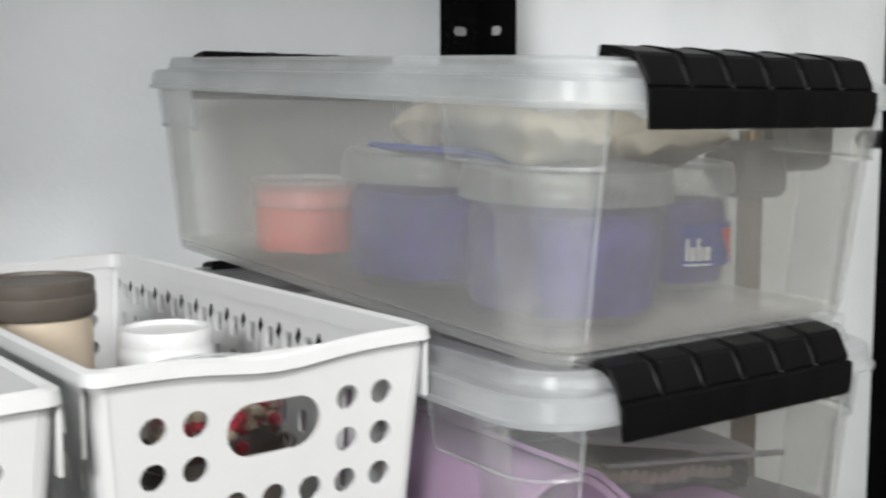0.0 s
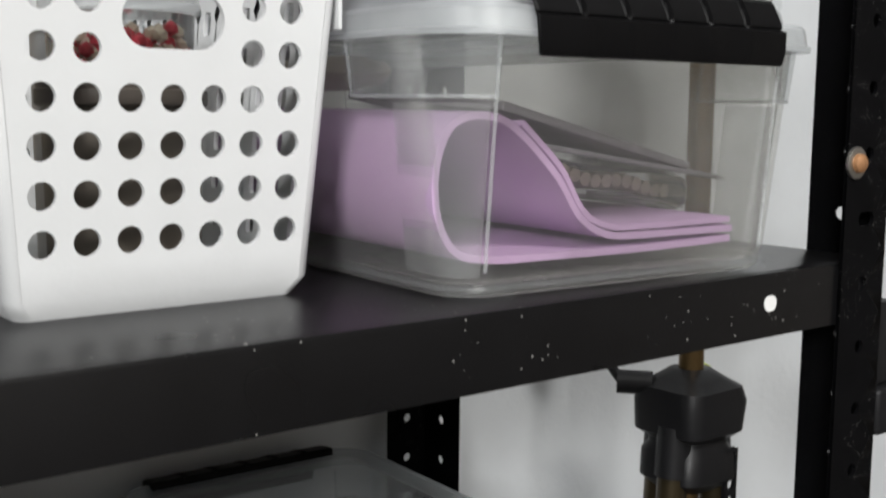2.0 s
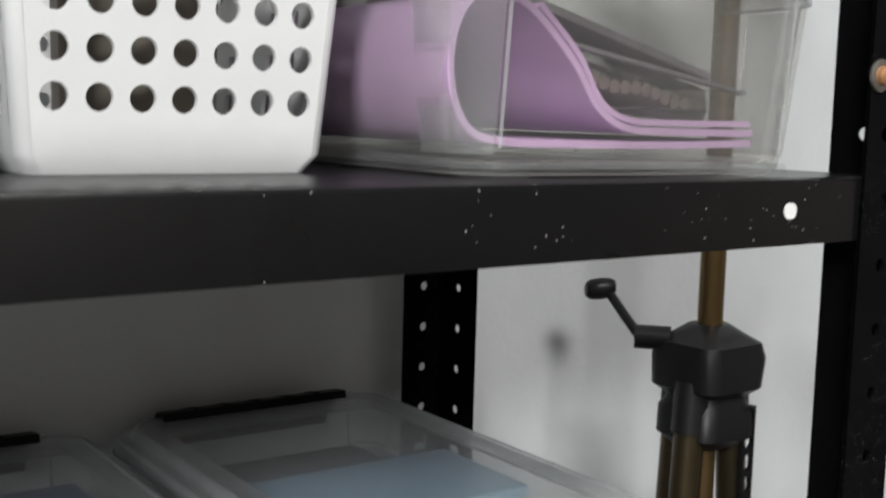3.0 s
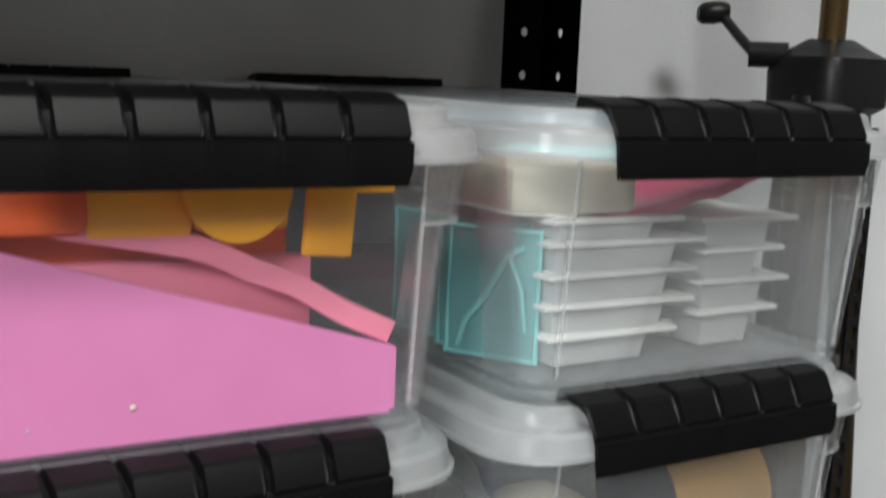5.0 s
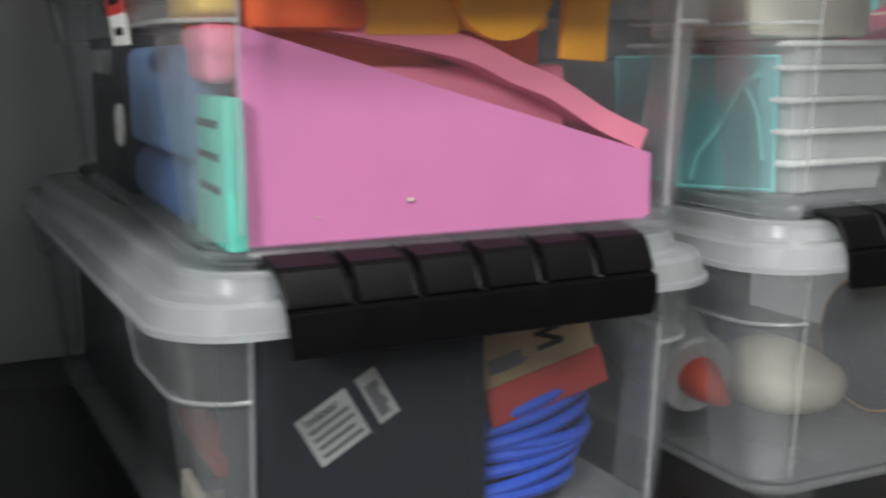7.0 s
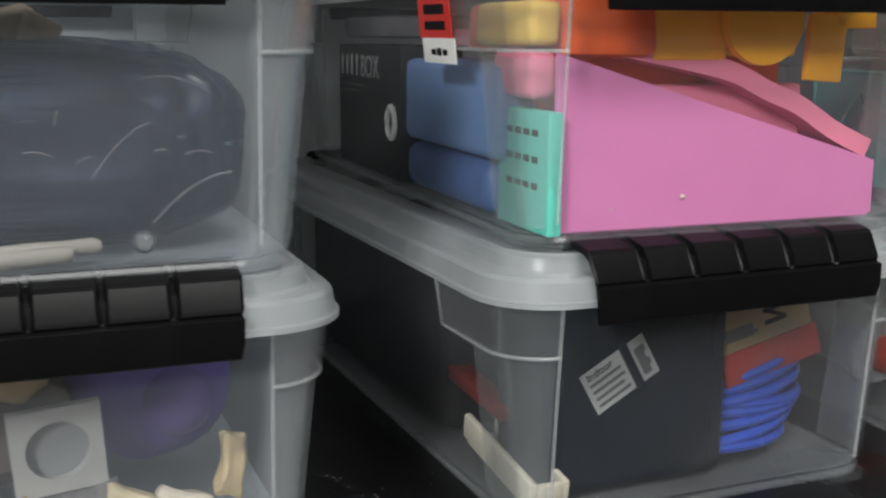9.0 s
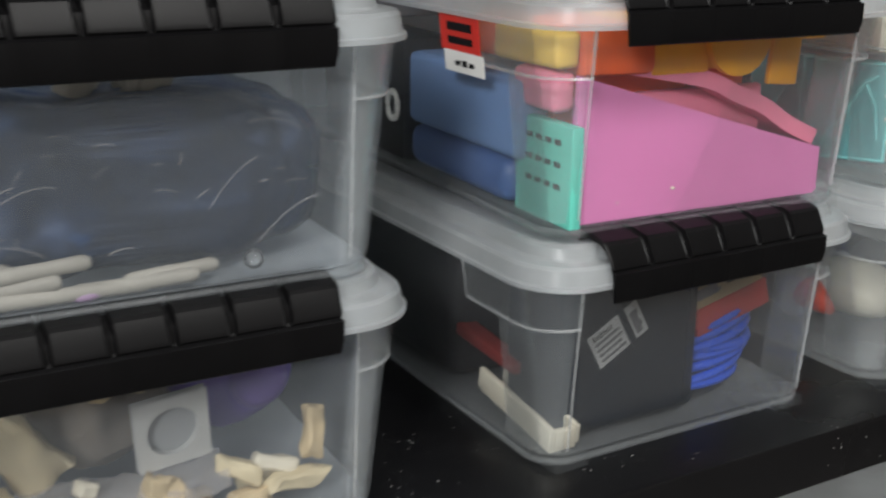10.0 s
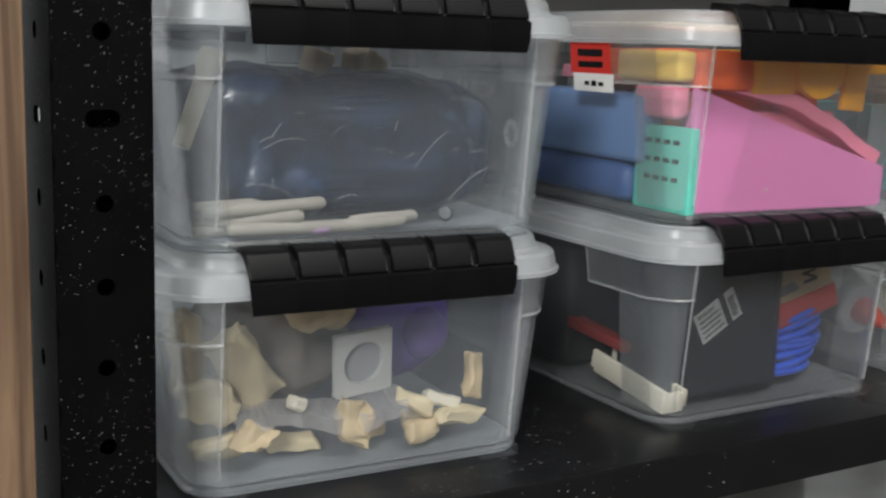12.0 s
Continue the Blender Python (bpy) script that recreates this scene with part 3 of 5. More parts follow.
# ---- white baskets on the upper shelf ----
def basket(x, y, label):
    root = thing("storage_basket", pose(x, y, UP - 0.0020), label, "basket", "white storage baskets")
    hb, ht, top, depth, lean, rc = 0.0500, 0.0585, 0.1100, 0.268, 0.008, 0.0045
    rows, row0, pitch, rp = 6, 0.0205, 0.0133, 0.0141
    def dip(u):
        return -0.0030 * math.exp(-(u / 0.022) ** 2)
    def half(v):
        return hb + (ht - hb) * v / top - rc * (1 - min(1, v / 0.004)) * 0.5
    def front_y(v):
        return 0.006 - lean * v / top + 0.002 * (1 - min(1, v / 0.004))
    def front(u, v, d):
        x = u
        if abs(u) > 0.0440:
            x = math.copysign(0.0440 + (abs(u) - 0.0440) / 0.0026 * (half(v) - rc - 0.0440), u)
        return (x, front_y(v) + d, v)
    def rear(u, v, d):
        p = front(u, v, d)
        return (p[0], depth - p[1], p[2])
    # front and rear: seven columns by six rows of round holes and a hand hole
    cells = []
    xs = [(i - 3) * pitch for i in range(7)]
    edges = [xs[0] - pitch / 2 + i * pitch for i in range(8)]
    zs = [row0 + j * rp for j in range(rows)]
    zed = [zs[0] - rp / 2 + j * rp for j in range(rows + 1)]
    for j in range(rows):
        for i in range(7):
            if j >= 4 and 2 <= i <= 4:
                continue
            cells.append((edges[i], edges[i + 1], zed[j], zed[j + 1], (xs[i], zs[j], 0.0042, 0.0042)))
    cells.append((edges[2], edges[5], zed[4], zed[6], (xs[3], (zs[4] + zs[5]) / 2 + 0.002, 0.0165, 0.0086)))
    for i in range(7):
        cells.append((edges[i], edges[i + 1], -0.0023, 0.004, None))
        cells.append((edges[i], edges[i + 1], 0.004, zed[0], None))
        cells.append((edges[i], edges[i + 1], zed[6], top, None))
    part("front_panel", pierced(cells, front, 0.0018, n=28), WHITE, root)
    part("rear_panel", pierced(cells, rear, 0.0018, n=28), WHITE, root)
    for sx in (-1, 1):
        for back in (0, 1):
            rings = []
            for v in (-0.0023, 0.0, 0.004, top * 0.5, top):
                arc = []
                for rr, ks in ((rc, range(7)), (rc - 0.0018, range(6, -1, -1))):
                    for k in ks:
                        a = radians(15 * k)
                        px, py = half(v) - rc + rr * math.sin(a), front_y(v) + rc - rr * math.cos(a)
                        arc.append((sx * px, depth - py if back else py, v))
                rings.append(arc)
            part("corner", loft(rings), WHITE, root)
    # sides with upright slots
    for s in (-1, 1):
        cells = []
        n, m = 17, 6
        for i in range(n):
            a, b = i / n, (i + 1) / n
            cells.append((a, b, -0.0023, 0.004, None))
            cells.append((a, b, 0.004, 0.012, None))
            for j in range(m):
                c0, c1 = 0.012 + j * 0.0145, 0.012 + (j + 1) * 0.0145
                cells.append((a, b, c0, c1, ((a + b) / 2, (c0 + c1) / 2, 0.0115, 0.0045)))
            cells.append((a, b, 0.099, top, None))
        def side(u, v, d, s=s):
            f = front_y(v) + rc
            return (s * (half(v) - d), f + (depth - 2 * f) * u, v)
        part("side_panel", pierced(cells, side, 0.0018, n=12), WHITE, root)
    part("base", block(-hb + 0.006, hb - 0.006, 0.0125, depth - 0.0125, -0.0022, 0.003), WHITE, root)
    # rim: a rolled flange that follows the dip at the hand hole
    def rim_ring(off, z):
        pts = []
        for px, py in rounded(ht + off, -0.002 - off, depth + 0.002 + off, 0.006, 4):
            pts.append((px, py))
        full = []
        for a, b in zip(pts, pts[1:] + pts[:1]):
            steps = 14 if math.dist(a, b) > 0.03 else 1
            for k in range(steps):
                q = (a[0] + (b[0] - a[0]) * k / steps, a[1] + (b[1] - a[1]) * k / steps)
                full.append((q[0], q[1], z + dip(q[0])))
        return full
    rings = [rim_ring(-0.0030, top - 0.006), rim_ring(-0.0026, top + 0.0008), rim_ring(-0.0004, top + 0.0018), rim_ring(0.0016, top + 0.0008), rim_ring(0.0021, top - 0.0030), rim_ring(0.0012, top - 0.0034), rim_ring(0.0006, top - 0.001), rim_ring(-0.0006, top - 0.005)]
    part("rim", loft(rings, closed=True), WHITE, root)
    for s in (-1, 1):
        x0, x1 = sorted((s * (ht + 0.0004), s * (ht + 0.0020)))
        part("rim_tab", block(x0, x1, 0.001, 0.014, top - 0.024, top - 0.002, 0.0006), WHITE, root)
    return root


basket(0.0335, 0.052, "white perforated plastic basket with round holes beside clear bins")
basket(-0.0965, 0.040, "white perforated plastic basket beside another on the upper shelf")


def jar(name, m, r, h, mat_body, mat_lid, label, category, lid_h=0.014):
    root = thing(name, m, label, category)
    part("body", turned([(0, 0), (r * 0.86, 0), (r * 0.9, 0.002), (r * 0.93, h - lid_h), (0, h - lid_h)], 32), mat_body, root)
    z = h - lid_h + 0.0002
    part("lid", turned([(0, z), (r * 0.97, z), (r, z + 0.001), (r, z + lid_h * 0.55), (r * 0.97, z + lid_h * 0.6), (r * 0.985, z + lid_h * 0.7), (r * 0.985, z + lid_h * 0.95), (r * 0.95, z + lid_h), (r * 0.90, z + lid_h), (r * 0.88, z + lid_h * 0.9), (0, z + lid_h * 0.9)], 32), mat_lid, root)
    return root


jar("jar", pose(0.004, 0.185, UP + 0.0012), 0.0225, 0.117, SAND, TAUPE, "sand-coloured jar with a dark taupe screw lid in a basket", "jar")
jar("bottle", pose(0.0365, 0.139, UP + 0.0012), 0.0172, 0.101, WHITE, WHITE, "small white plastic jar with a white cap in a basket", "jar", 0.018)
tub = jar("tub", pose(0.036, 0.098, UP + 0.066), 0.026, 0.028, CLEAR, LID, "round clear tub of red beads in a basket", "tub", 0.006)
lower = jar("tub", pose(0.036, 0.098, UP + 0.0012), 0.028, 0.0665, GREIGE, TAUPE, "greyish brown round tub standing in a basket", "tub", 0.010)
bm = bmesh.new()
random.seed(5)
for k in range(70):
    a, rr = random.uniform(0, 6.28), 0.021 * math.sqrt(random.random())
    bmesh.ops.create_icosphere(bm, subdivisions=1, radius=0.0028, matrix=pose(rr * math.cos(a), rr * math.sin(a), random.uniform(0.004, 0.018)))
solo("beads", bm, BERRY, pose(0.036, 0.098, UP + 0.066), "loose shiny red and cream beads in a clear tub", "beads", kind="stuff")
# ---- bin of lilac foam ----
def curve(pts, n=8):
    """A smooth run through control points."""
    P = [Vector((*p, 0)[:3]) for p in pts]
    P = [2 * P[0] - P[1]] + P + [2 * P[-1] - P[-2]]
    out = []
    for i in range(1, len(P) - 2):
        for k in range(n):
            t = k / n
            a, b, c, d = P[i - 1:i + 3]
            out.append(0.5 * (2 * b + (c - a) * t + (2 * a - 5 * b + 4 * c - d) * t * t + (3 * b - a - 3 * c + d) * t ** 3))
    out.append(P[-2])
    return [(p.x, p.y) for p in out]


bm = sheet(curve([(0.066, 0.0085), (0.02, 0.0075), (-0.030, 0.0075), (-0.054, 0.0080), (-0.0690, 0.0115), (-0.0765, 0.024), (-0.0770, 0.040), (-0.0710, 0.053), (-0.059, 0.0565), (-0.045, 0.0525), (-0.026, 0.036), (-0.014, 0.0205), (0.000, 0.0135), (0.02, 0.0125), (0.067, 0.0125)]), 0.235, 0.0026)
solo("foam_sheet", bm, LILAC, inside("ub", 0, 0.012, 0), "lilac craft foam sheet curled over itself in a clear bin", "foam sheet")
bm = sheet(curve([(-0.041, 0.0540), (-0.0235, 0.0385), (-0.012, 0.0225), (0.001, 0.0165), (0.02, 0.0157), (0.066, 0.0160)]), 0.235, 0.0022)
solo("foam_sheet", bm, LILAC, inside("ub", 0, 0.0125, 0), "second lilac craft foam sheet lying on the curled one", "foam sheet")


def zip_bag(m, label, fill):
    root = thing("zip_bag", m, label, "zip bag")
    bm = block(-0.045, 0.055, -0.03, 0.05, 0.0, 0.016, 0.006, 2)
    bmesh.ops.subdivide_edges(bm, edges=bm.edges[:], cuts=2, use_grid_fill=True)
    part("film", lumpy(bm, 0.003, 40), CLEAR, root)
    part("seal_strip", block(-0.045, 0.072, -0.034, -0.030, 0.0145, 0.0165, 0.0006), SMOKE, root)
    for k in range(13):
        x = -0.030 + k * 0.0062
        part("bead_string", tube([(x, -0.024, 0.007 + 0.001 * math.sin(k)), (x + 0.002, 0.0, 0.008), (x - 0.001, 0.030, 0.007)], 0.0029, 8), fill, root)
    return root


zip_bag(inside("ub", 0.026, 0.075, 0.0240, 0, 8, 4), "clear zip bag of cream clay sticks lying on foam", IVORY)
bm = lumpy(block(-0.055, 0.055, -0.05, 0.05, 0, 0.0035, 0.001), 0.002, 30)
solo("card_sleeve", bm, SMOKE, inside("ub", 0.020, 0.090, 0.0480, 3, 12, 4), "grey card sleeve lying on a zip bag", "card")
bm = ball(0.010, 0.06, 0.008, 2, pose(0, 0, 0))
solo("cloth_bundle", lumpy(bm, 0.003, 60), BEIGEBAG, inside("ub", -0.052, 0.135, 0.072), "crumpled beige cloth bundle in a clear bin", "cloth")

# ---- bin of purple clay ----
def clay_tub(m, r, h, fill_mat, fill, label):
    root = thing("clay_tub", m, label, "tub", "clear clay tubs")
    part("body", turned([(0, 0), (r * 0.90, 0), (r * 0.93, 0.002), (r * 0.97, h - 0.010), (r * 0.945, h - 0.010), (r * 0.90, 0.003), (0, 0.003)], 36), TUBC, root)
    part("lid", turned([(0, h - 0.011), (r * 0.99, h - 0.012), (r * 1.02, h - 0.012), (r * 1.02, h - 0.006), (r, h - 0.005), (r, h - 0.001), (r * 0.96, h), (r * 0.90, h), (r * 0.88, h - 0.002), (0, h - 0.002)], 36), LID, root)
    bm = turned([(0, 0.0035), (r * 0.87, 0.0035), (r * 0.895, 0.008), (r * 0.925, fill * 0.9), (r * 0.86, fill), (0, fill * 1.03)], 36)
    bmesh.ops.subdivide_edges(bm, edges=bm.edges[:], cuts=1)
    part("clay", lumpy(bm, 0.0010, 90), fill_mat, root, "kneaded clay")
    return root


t1 = clay_tub(inside("uu", -0.0335, 0.0480, 0.0055), 0.0385, 0.054, PURPLE, 0.038, "clear round tub of purple clay with a frosted lid")
clay_tub(inside("uu", 0.0420, 0.0720, 0.0055), 0.0300, 0.052, PURPLE, 0.036, "clear round tub of purple clay with a blue sticker")
clay_tub(inside("uu", -0.0345, 0.1300, 0.0055), 0.0385, 0.054, PURPLE, 0.038, "clear round tub of purple clay behind another tub")
clay_tub(inside("uu", -0.0520, 0.2080, 0.0055), 0.0265, 0.036, CORAL, 0.030, "small clear tub of coral red clay")
sticker = thing("sticker", inside("uu", 0.0420, 0.0720, 0.0055), "dark blue sticker with a red corner on a clay tub", "sticker")
def arc_patch(a0, a1, z0, z1, r, cut=0.0):
    bm = bmesh.new()
    rings = []
    for k in range(13):
        a = radians(a0 + (a1 - a0) * k / 12)
        top = z1
        c, s = math.cos(a), math.sin(a)
        lo = z0 + cut * (1 - k / 12)
        rings.append([(r * c, r * s, lo), (r * c, r * s, top), ((r - 0.0004) * c, (r - 0.0004) * s, top), ((r - 0.0004) * c, (r - 0.0004) * s, lo)])
    return loft(rings, bm)
part("backing", arc_patch(-118, -58, 0.0105, 0.0285, 0.0300), STICKBLUE, sticker)
part("red_corner", arc_patch(-78, -58, 0.0110, 0.0260, 0.0303, 0.012), RED, sticker)
for a0, a1, z0, z1 in ((-115, -112.5, 0.0135, 0.0225), (-111, -107, 0.0135, 0.0190), (-105.5, -103, 0.0135, 0.0225), (-101.5, -99.5, 0.0135, 0.0190), (-98, -92.5, 0.0135, 0.0190), (-116, -90, 0.0114, 0.0122)):
    part("bar", arc_patch(a0, a1, z0, z1, 0.0303), PAPER, sticker)
bm = ball(0.038, 0.050, 0.012, 5)
solo("cloth_pouch", lumpy(lumpy(bm, 0.010, 30), 0.0035, 110), BEIGEBAG, inside("uu", -0.022, 0.095, 0.0675, 0, 8, 10), "crumpled beige cloth pouch lying on clay tubs", "pouch")
bm = ball(0.034, 0.05, 0.010, 5)
solo("cloth_pouch", lumpy(lumpy(bm, 0.008, 34, 2), 0.003, 120), BEIGEBAG, inside("uu", 0.032, 0.085, 0.0655, 0, -4, -8), "crumpled pale cloth pouch lying on clay tubs", "pouch")
solo("card", block(-0.016, 0.016, -0.024, 0.024, 0, 0.002), STICKBLUE, inside("uu", -0.054, 0.098, 0.0595, 0, 10, 14), "small blue card under a cloth pouch", "card")

# ---- bin of pink and orange craft supplies ----
def wedge(x0, x1, z0, zl, zr, y0, y1, tilt=0.0):
    """A slab on edge whose top slopes from zl at x0 to zr at x1."""
    bm = bmesh.new()
    ring = [(x0, z0), (x1, z0), (x1, zr), (x0, zl)]
    loft([[(px, y + tilt * pz, pz) for px, pz in ring] for y in (y0, y1)], bm)
    return bevel(bm, 0.001, 2)


root = thing("folder", inside("mu", 0, 0, 0), "bright pink foam folder standing on edge in a bin", "folder")
part("front_cover", wedge(-0.0630, 0.0662, 0.0012, 0.0615, 0.0225, 0.0080, 0.0105), PINK, root)
part("rear_cover", wedge(-0.0570, 0.0600, 0.0022, 0.0500, 0.0215, 0.0190, 0.0210), PINK, root)
part("spine", wedge(0.0645, 0.0680, 0.0022, 0.0225, 0.0220, 0.0082, 0.0260), PINK, root)
bm = sheet(curve([(-0.050, 0.066), (-0.020, 0.0605), (0.006, 0.055), (0.022, 0.048), (0.036, 0.0425), (0.052, 0.0330), (0.0680, 0.0258)]), 0.13, 0.0070)
solo("foam_block", bm, ROSE, inside("mu", 0, 0.0120, 0.0), "wavy rose pink foam block lying over a pink folder", "foam")
solo("felt_pack", lumpy(block(-0.060, -0.024, 0.0095, 0.10, 0.0600, 0.0800, 0.004), 0.002, 50), ORANGE, inside("mu", 0, 0, 0), "pack of orange felt under a clear lid", "felt")
bm = bmesh.new()
for x0, x1, z0, r in ((-0.026, 0.004, 0.0585, 0), (0.0045, 0.033, 0.0600, 1)):
    block(x0, x1, 0.0110, 0.10, z0, 0.0800, 0.002, bm=bm)
solo("card_stack", bm, AMBER, inside("mu", 0, 0, 0), "stack of amber yellow card shapes under a lid", "card")
bm = turned([(0, 0), (0.016, 0), (0.016, 0.004), (0, 0.004)], 28, m=pose(0.016, 0.0105, 0.0730, 90, 0, 0))
solo("card_disc", bm, AMBER, inside("mu", 0, 0, 0), "round amber card disc standing in a bin", "card")
solo("card_tab", block(0.0340, 0.0500, 0.0120, 0.015, 0.054, 0.0780, 0.0008), AMBER, inside("mu", 0, 0, 0, 0, 4, 0), "amber card strip hanging below the lid", "card")
solo("card_tab", block(0.0500, 0.0680, 0.0120, 0.026, 0.0700, 0.0775, 0.0008), AMBER, inside("mu", 0, 0, 0), "small amber card strip under the lid", "card")
solo("yellow_pad", lumpy(block(-0.073, -0.0605, 0.010, 0.060, 0.0630, 0.0790, 0.003, 3), 0.0015, 60), YELLOW, inside("mu", 0, 0, 0), "yellow paper pad beneath a clear lid", "paper pad")
solo("rose_pad", lumpy(block(-0.071, -0.0600, 0.014, 0.045, 0.0460, 0.0620, 0.003, 3), 0.0015, 70), ROSE, inside("mu", 0, 0, 0), "rose pink foam pad above a mint booklet", "foam")
root = thing("booklet", inside("mu", 0, 0, 0), "mint green card booklet with rows of dark print", "booklet")
part("cover", block(-0.0690, -0.0635, 0.0020, 0.044, 0.0012, 0.0425, 0.0008), MINT, root)
for j in range(3):
    for i in range(4):
        part("print_bar", block(-0.0694, -0.0689, 0.010 + i * 0.007, 0.0145 + i * 0.007, 0.0340 - j * 0.009, 0.0362 - j * 0.009), INK, root)
solo("sponge_box", block(-0.0735, -0.040, 0.036, 0.141, 0.0225, 0.0570, 0.004, 3), BLUEB, inside("mu", 0, 0, 0, 0, 0, 0), "pale blue plastic box inside a clear bin", "box")
root2 = solo("case_box", block(-0.0735, -0.030, 0.045, 0.141, 0.0018, 0.0220, 0.007, 3), NAVYB, inside("mu", 0, 0, 0), "dark blue rounded case under a blue box", "case")
root = thing("carton", inside("mu", 0, 0, 0), "small black printed carton with white lettering", "carton")
part("box", block(-0.0745, -0.045, 0.143, 0.247, 0.0022, 0.0620, 0.0008), INK, root)
for k in range(4):
    part("print_bar", block(-0.0750, -0.0744, 0.2120 + k * 0.0088, 0.2135 + k * 0.0088, 0.0470, 0.0570), PRINTGREY, root)
letters("BOX", 0.0150, PRINTGREY, root, Matrix.Translation((-0.0748, 0.2060, 0.0468)) @ Euler((radians(90), 0, radians(-90))).to_matrix().to_4x4())
for j, (y0, y1) in enumerate(((0.196, 0.238), (0.206, 0.238))):
    part("print_bar", block(-0.0750, -0.0744, y0, y1, 0.0420 - j * 0.003, 0.0428 - j * 0.003), GREYINK, root)
ring = bmesh.new()
tube([(-0.0748, 0.155 + 0.0058 * math.cos(a), 0.0280 + 0.0068 * math.sin(a)) for a in [k * math.pi / 10 for k in range(20)]], 0.0017, 6, ring, closed=True)
part("emblem", ring, PAPER, root)
root = thing("price_tag", inside("mu", 0, 0, 0), "red and white price tag stuck on the bin's side", "price tag")
def on_side(y0, y1, z0, z1, off):
    """A flat patch on the bin's sloping side wall."""
    return loft([[(XS - bin_shape(z)[0] - o, y, z) for z, o in ((z0, off), (z1, off), (z1, off - 0.0003), (z0, off - 0.0003))] for y in (y0, y1)])
part("red_field", on_side(0.0440, 0.0780, 0.0660, 0.0815, 0.0030), RED, root)
part("white_field", on_side(0.0420, 0.0760, 0.0570, 0.0660, 0.0030), PAPER, root)
for y0, y1, z0, z1, mt in ((0.050, 0.071, 0.0745, 0.0780, INK), (0.050, 0.071, 0.0690, 0.0720, INK), (0.050, 0.054, 0.0600, 0.0620, INK), (0.056, 0.060, 0.0598, 0.0625, INK), (0.062, 0.066, 0.0600, 0.0620, INK)):
    part("print_bar", on_side(y0, y1, z0, z1, 0.0034), mt, root)

# ---- bin of dark case and cable ----
root = thing("case", inside("ml", 0, 0, 0, 0, 0, 0), "dark slate antenna case with a tilted paper label", "case")
part("shell", lumpy(block(-0.060, 0.0175, 0.0135, 0.060, 0.0022, 0.0800, 0.006, 3), 0.0006, 40), CASE, root)
part("band", block(0.0085, 0.0105, 0.0128, 0.0600, 0.0075, 0.0790, 0.0008), CASE, root)
lab = Matrix.Translation((-0.0315, 0.0127, 0.0478)) @ Euler((0, radians(-29), 0)).to_matrix().to_4x4()
lb = part("label", block(-0.0145, 0.0145, 0, 0.0004, -0.0085, 0.0085), OLDPAPER, root, "white printed label")
lb.matrix_local = lab
for j, (a, b) in enumerate(((-0.0125, 0.0015), (-0.0125, 0.0020), (-0.0125, 0.0005), (-0.0125, 0.0020))):
    part("print_bar", block(a, b, -0.0002, 0.0002, 0.0022 - j * 0.0029, 0.0034 - j * 0.0029), GREYINK, lb)
for j in range(4):
    part("print_bar", block(0.0085, 0.0130 - 0.001 * (j % 2), -0.0002, 0.0002, 0.0050 - j * 0.0029, 0.0022 - j * 0.0029), GREYINK, lb)
letters("Indoor", 0.0042, INK, lb, Matrix.Translation((-0.0125, -0.0003, 0.0050)) @ Euler((radians(90), 0, 0)).to_matrix().to_4x4())
part("strap", block(0.0035, 0.0070, -0.0009, 0.0003, -0.0110, 0.0110, 0.0004), CASE, lb)
root = thing("card_pack", inside("ml", 0, 0, 0), "tan and red card pack standing above a blue cable", "card pack")
cp = Matrix.Translation((0.0405, 0.0215, 0.0530)) @ Euler((radians(-6), radians(-13), 0)).to_matrix().to_4x4()
b = part("tan_face", block(-0.0225, 0.0215, 0, 0.004, -0.0020, 0.0150, 0.0006), OLDTAN, root)
b.matrix_local = cp
for a in ((0.000, 0.0100, 0.0040, 0.0058), (0.000, 0.0100, 0.0090, 0.0105)):
    part("mark", block(a[0], a[1], -0.0004, 0.0002, a[2], a[3]), INK, b)
part("stroke", sheet([(0.001, 0.0098), (0.010, 0.0050)], 0.0006, 0.0016), INK, b).matrix_local = pose(0, -0.0004, 0)
part("print_bar", block(-0.019, -0.004, -0.0003, 0.0002, 0.0030, 0.0042), GREYINK, b)
part("print_bar", block(-0.019, -0.006, -0.0003, 0.0002, 0.0022, 0.0072), GREYINK, b)
b = part("red_face", block(-0.0225, 0.0235, 0, 0.004, -0.0150, -0.0020, 0.0006), CARDRED, root)
b.matrix_local = cp
for k, (cx, cz, ax, az, ti) in enumerate(((0.041, 0.0345, 0.027, 0.006, 16), (0.040, 0.0285, 0.027, 0.006, 9), (0.042, 0.0225, 0.026, 0.006, -5), (0.040, 0.0185, 0.027, 0.005, 7), (0.036, 0.0125, 0.028, 0.004, 12), (0.041, 0.0390, 0.026, 0.005, 22), (0.034, 0.0085, 0.027, 0.003, -4), (0.042, 0.0250, 0.026, 0.005, -14))):
    pts = []
    for i in range(28):
        a = 2 * math.pi * i / 28
        pts.append((cx - 0.003 + (ax + 0.005) * math.cos(a), 0.045 + 0.024 * math.sin(a), cz + az * math.sin(a + 1.8) * 0.5 + math.tan(radians(ti)) * ax * math.cos(a) * 0.6))
    solo("cable_loop", tube(pts, 0.0023, 8, closed=True), CABLE, inside("ml", 0, 0, 0), "loop of glossy blue cable in a clear bin", "cable", "blue cable coil")
solo("red_pouch", lumpy(block(-0.064, -0.054, 0.047, 0.108, 0.0190, 0.0250, 0.001), 0.002, 60), mat("dark_red_plastic", (0.17, 0.018, 0.016), 0.5, vary=0.2), inside("ml", 0, 0, 0, 4, 0, 0), "red plastic pouch beside a dark case", "pouch")
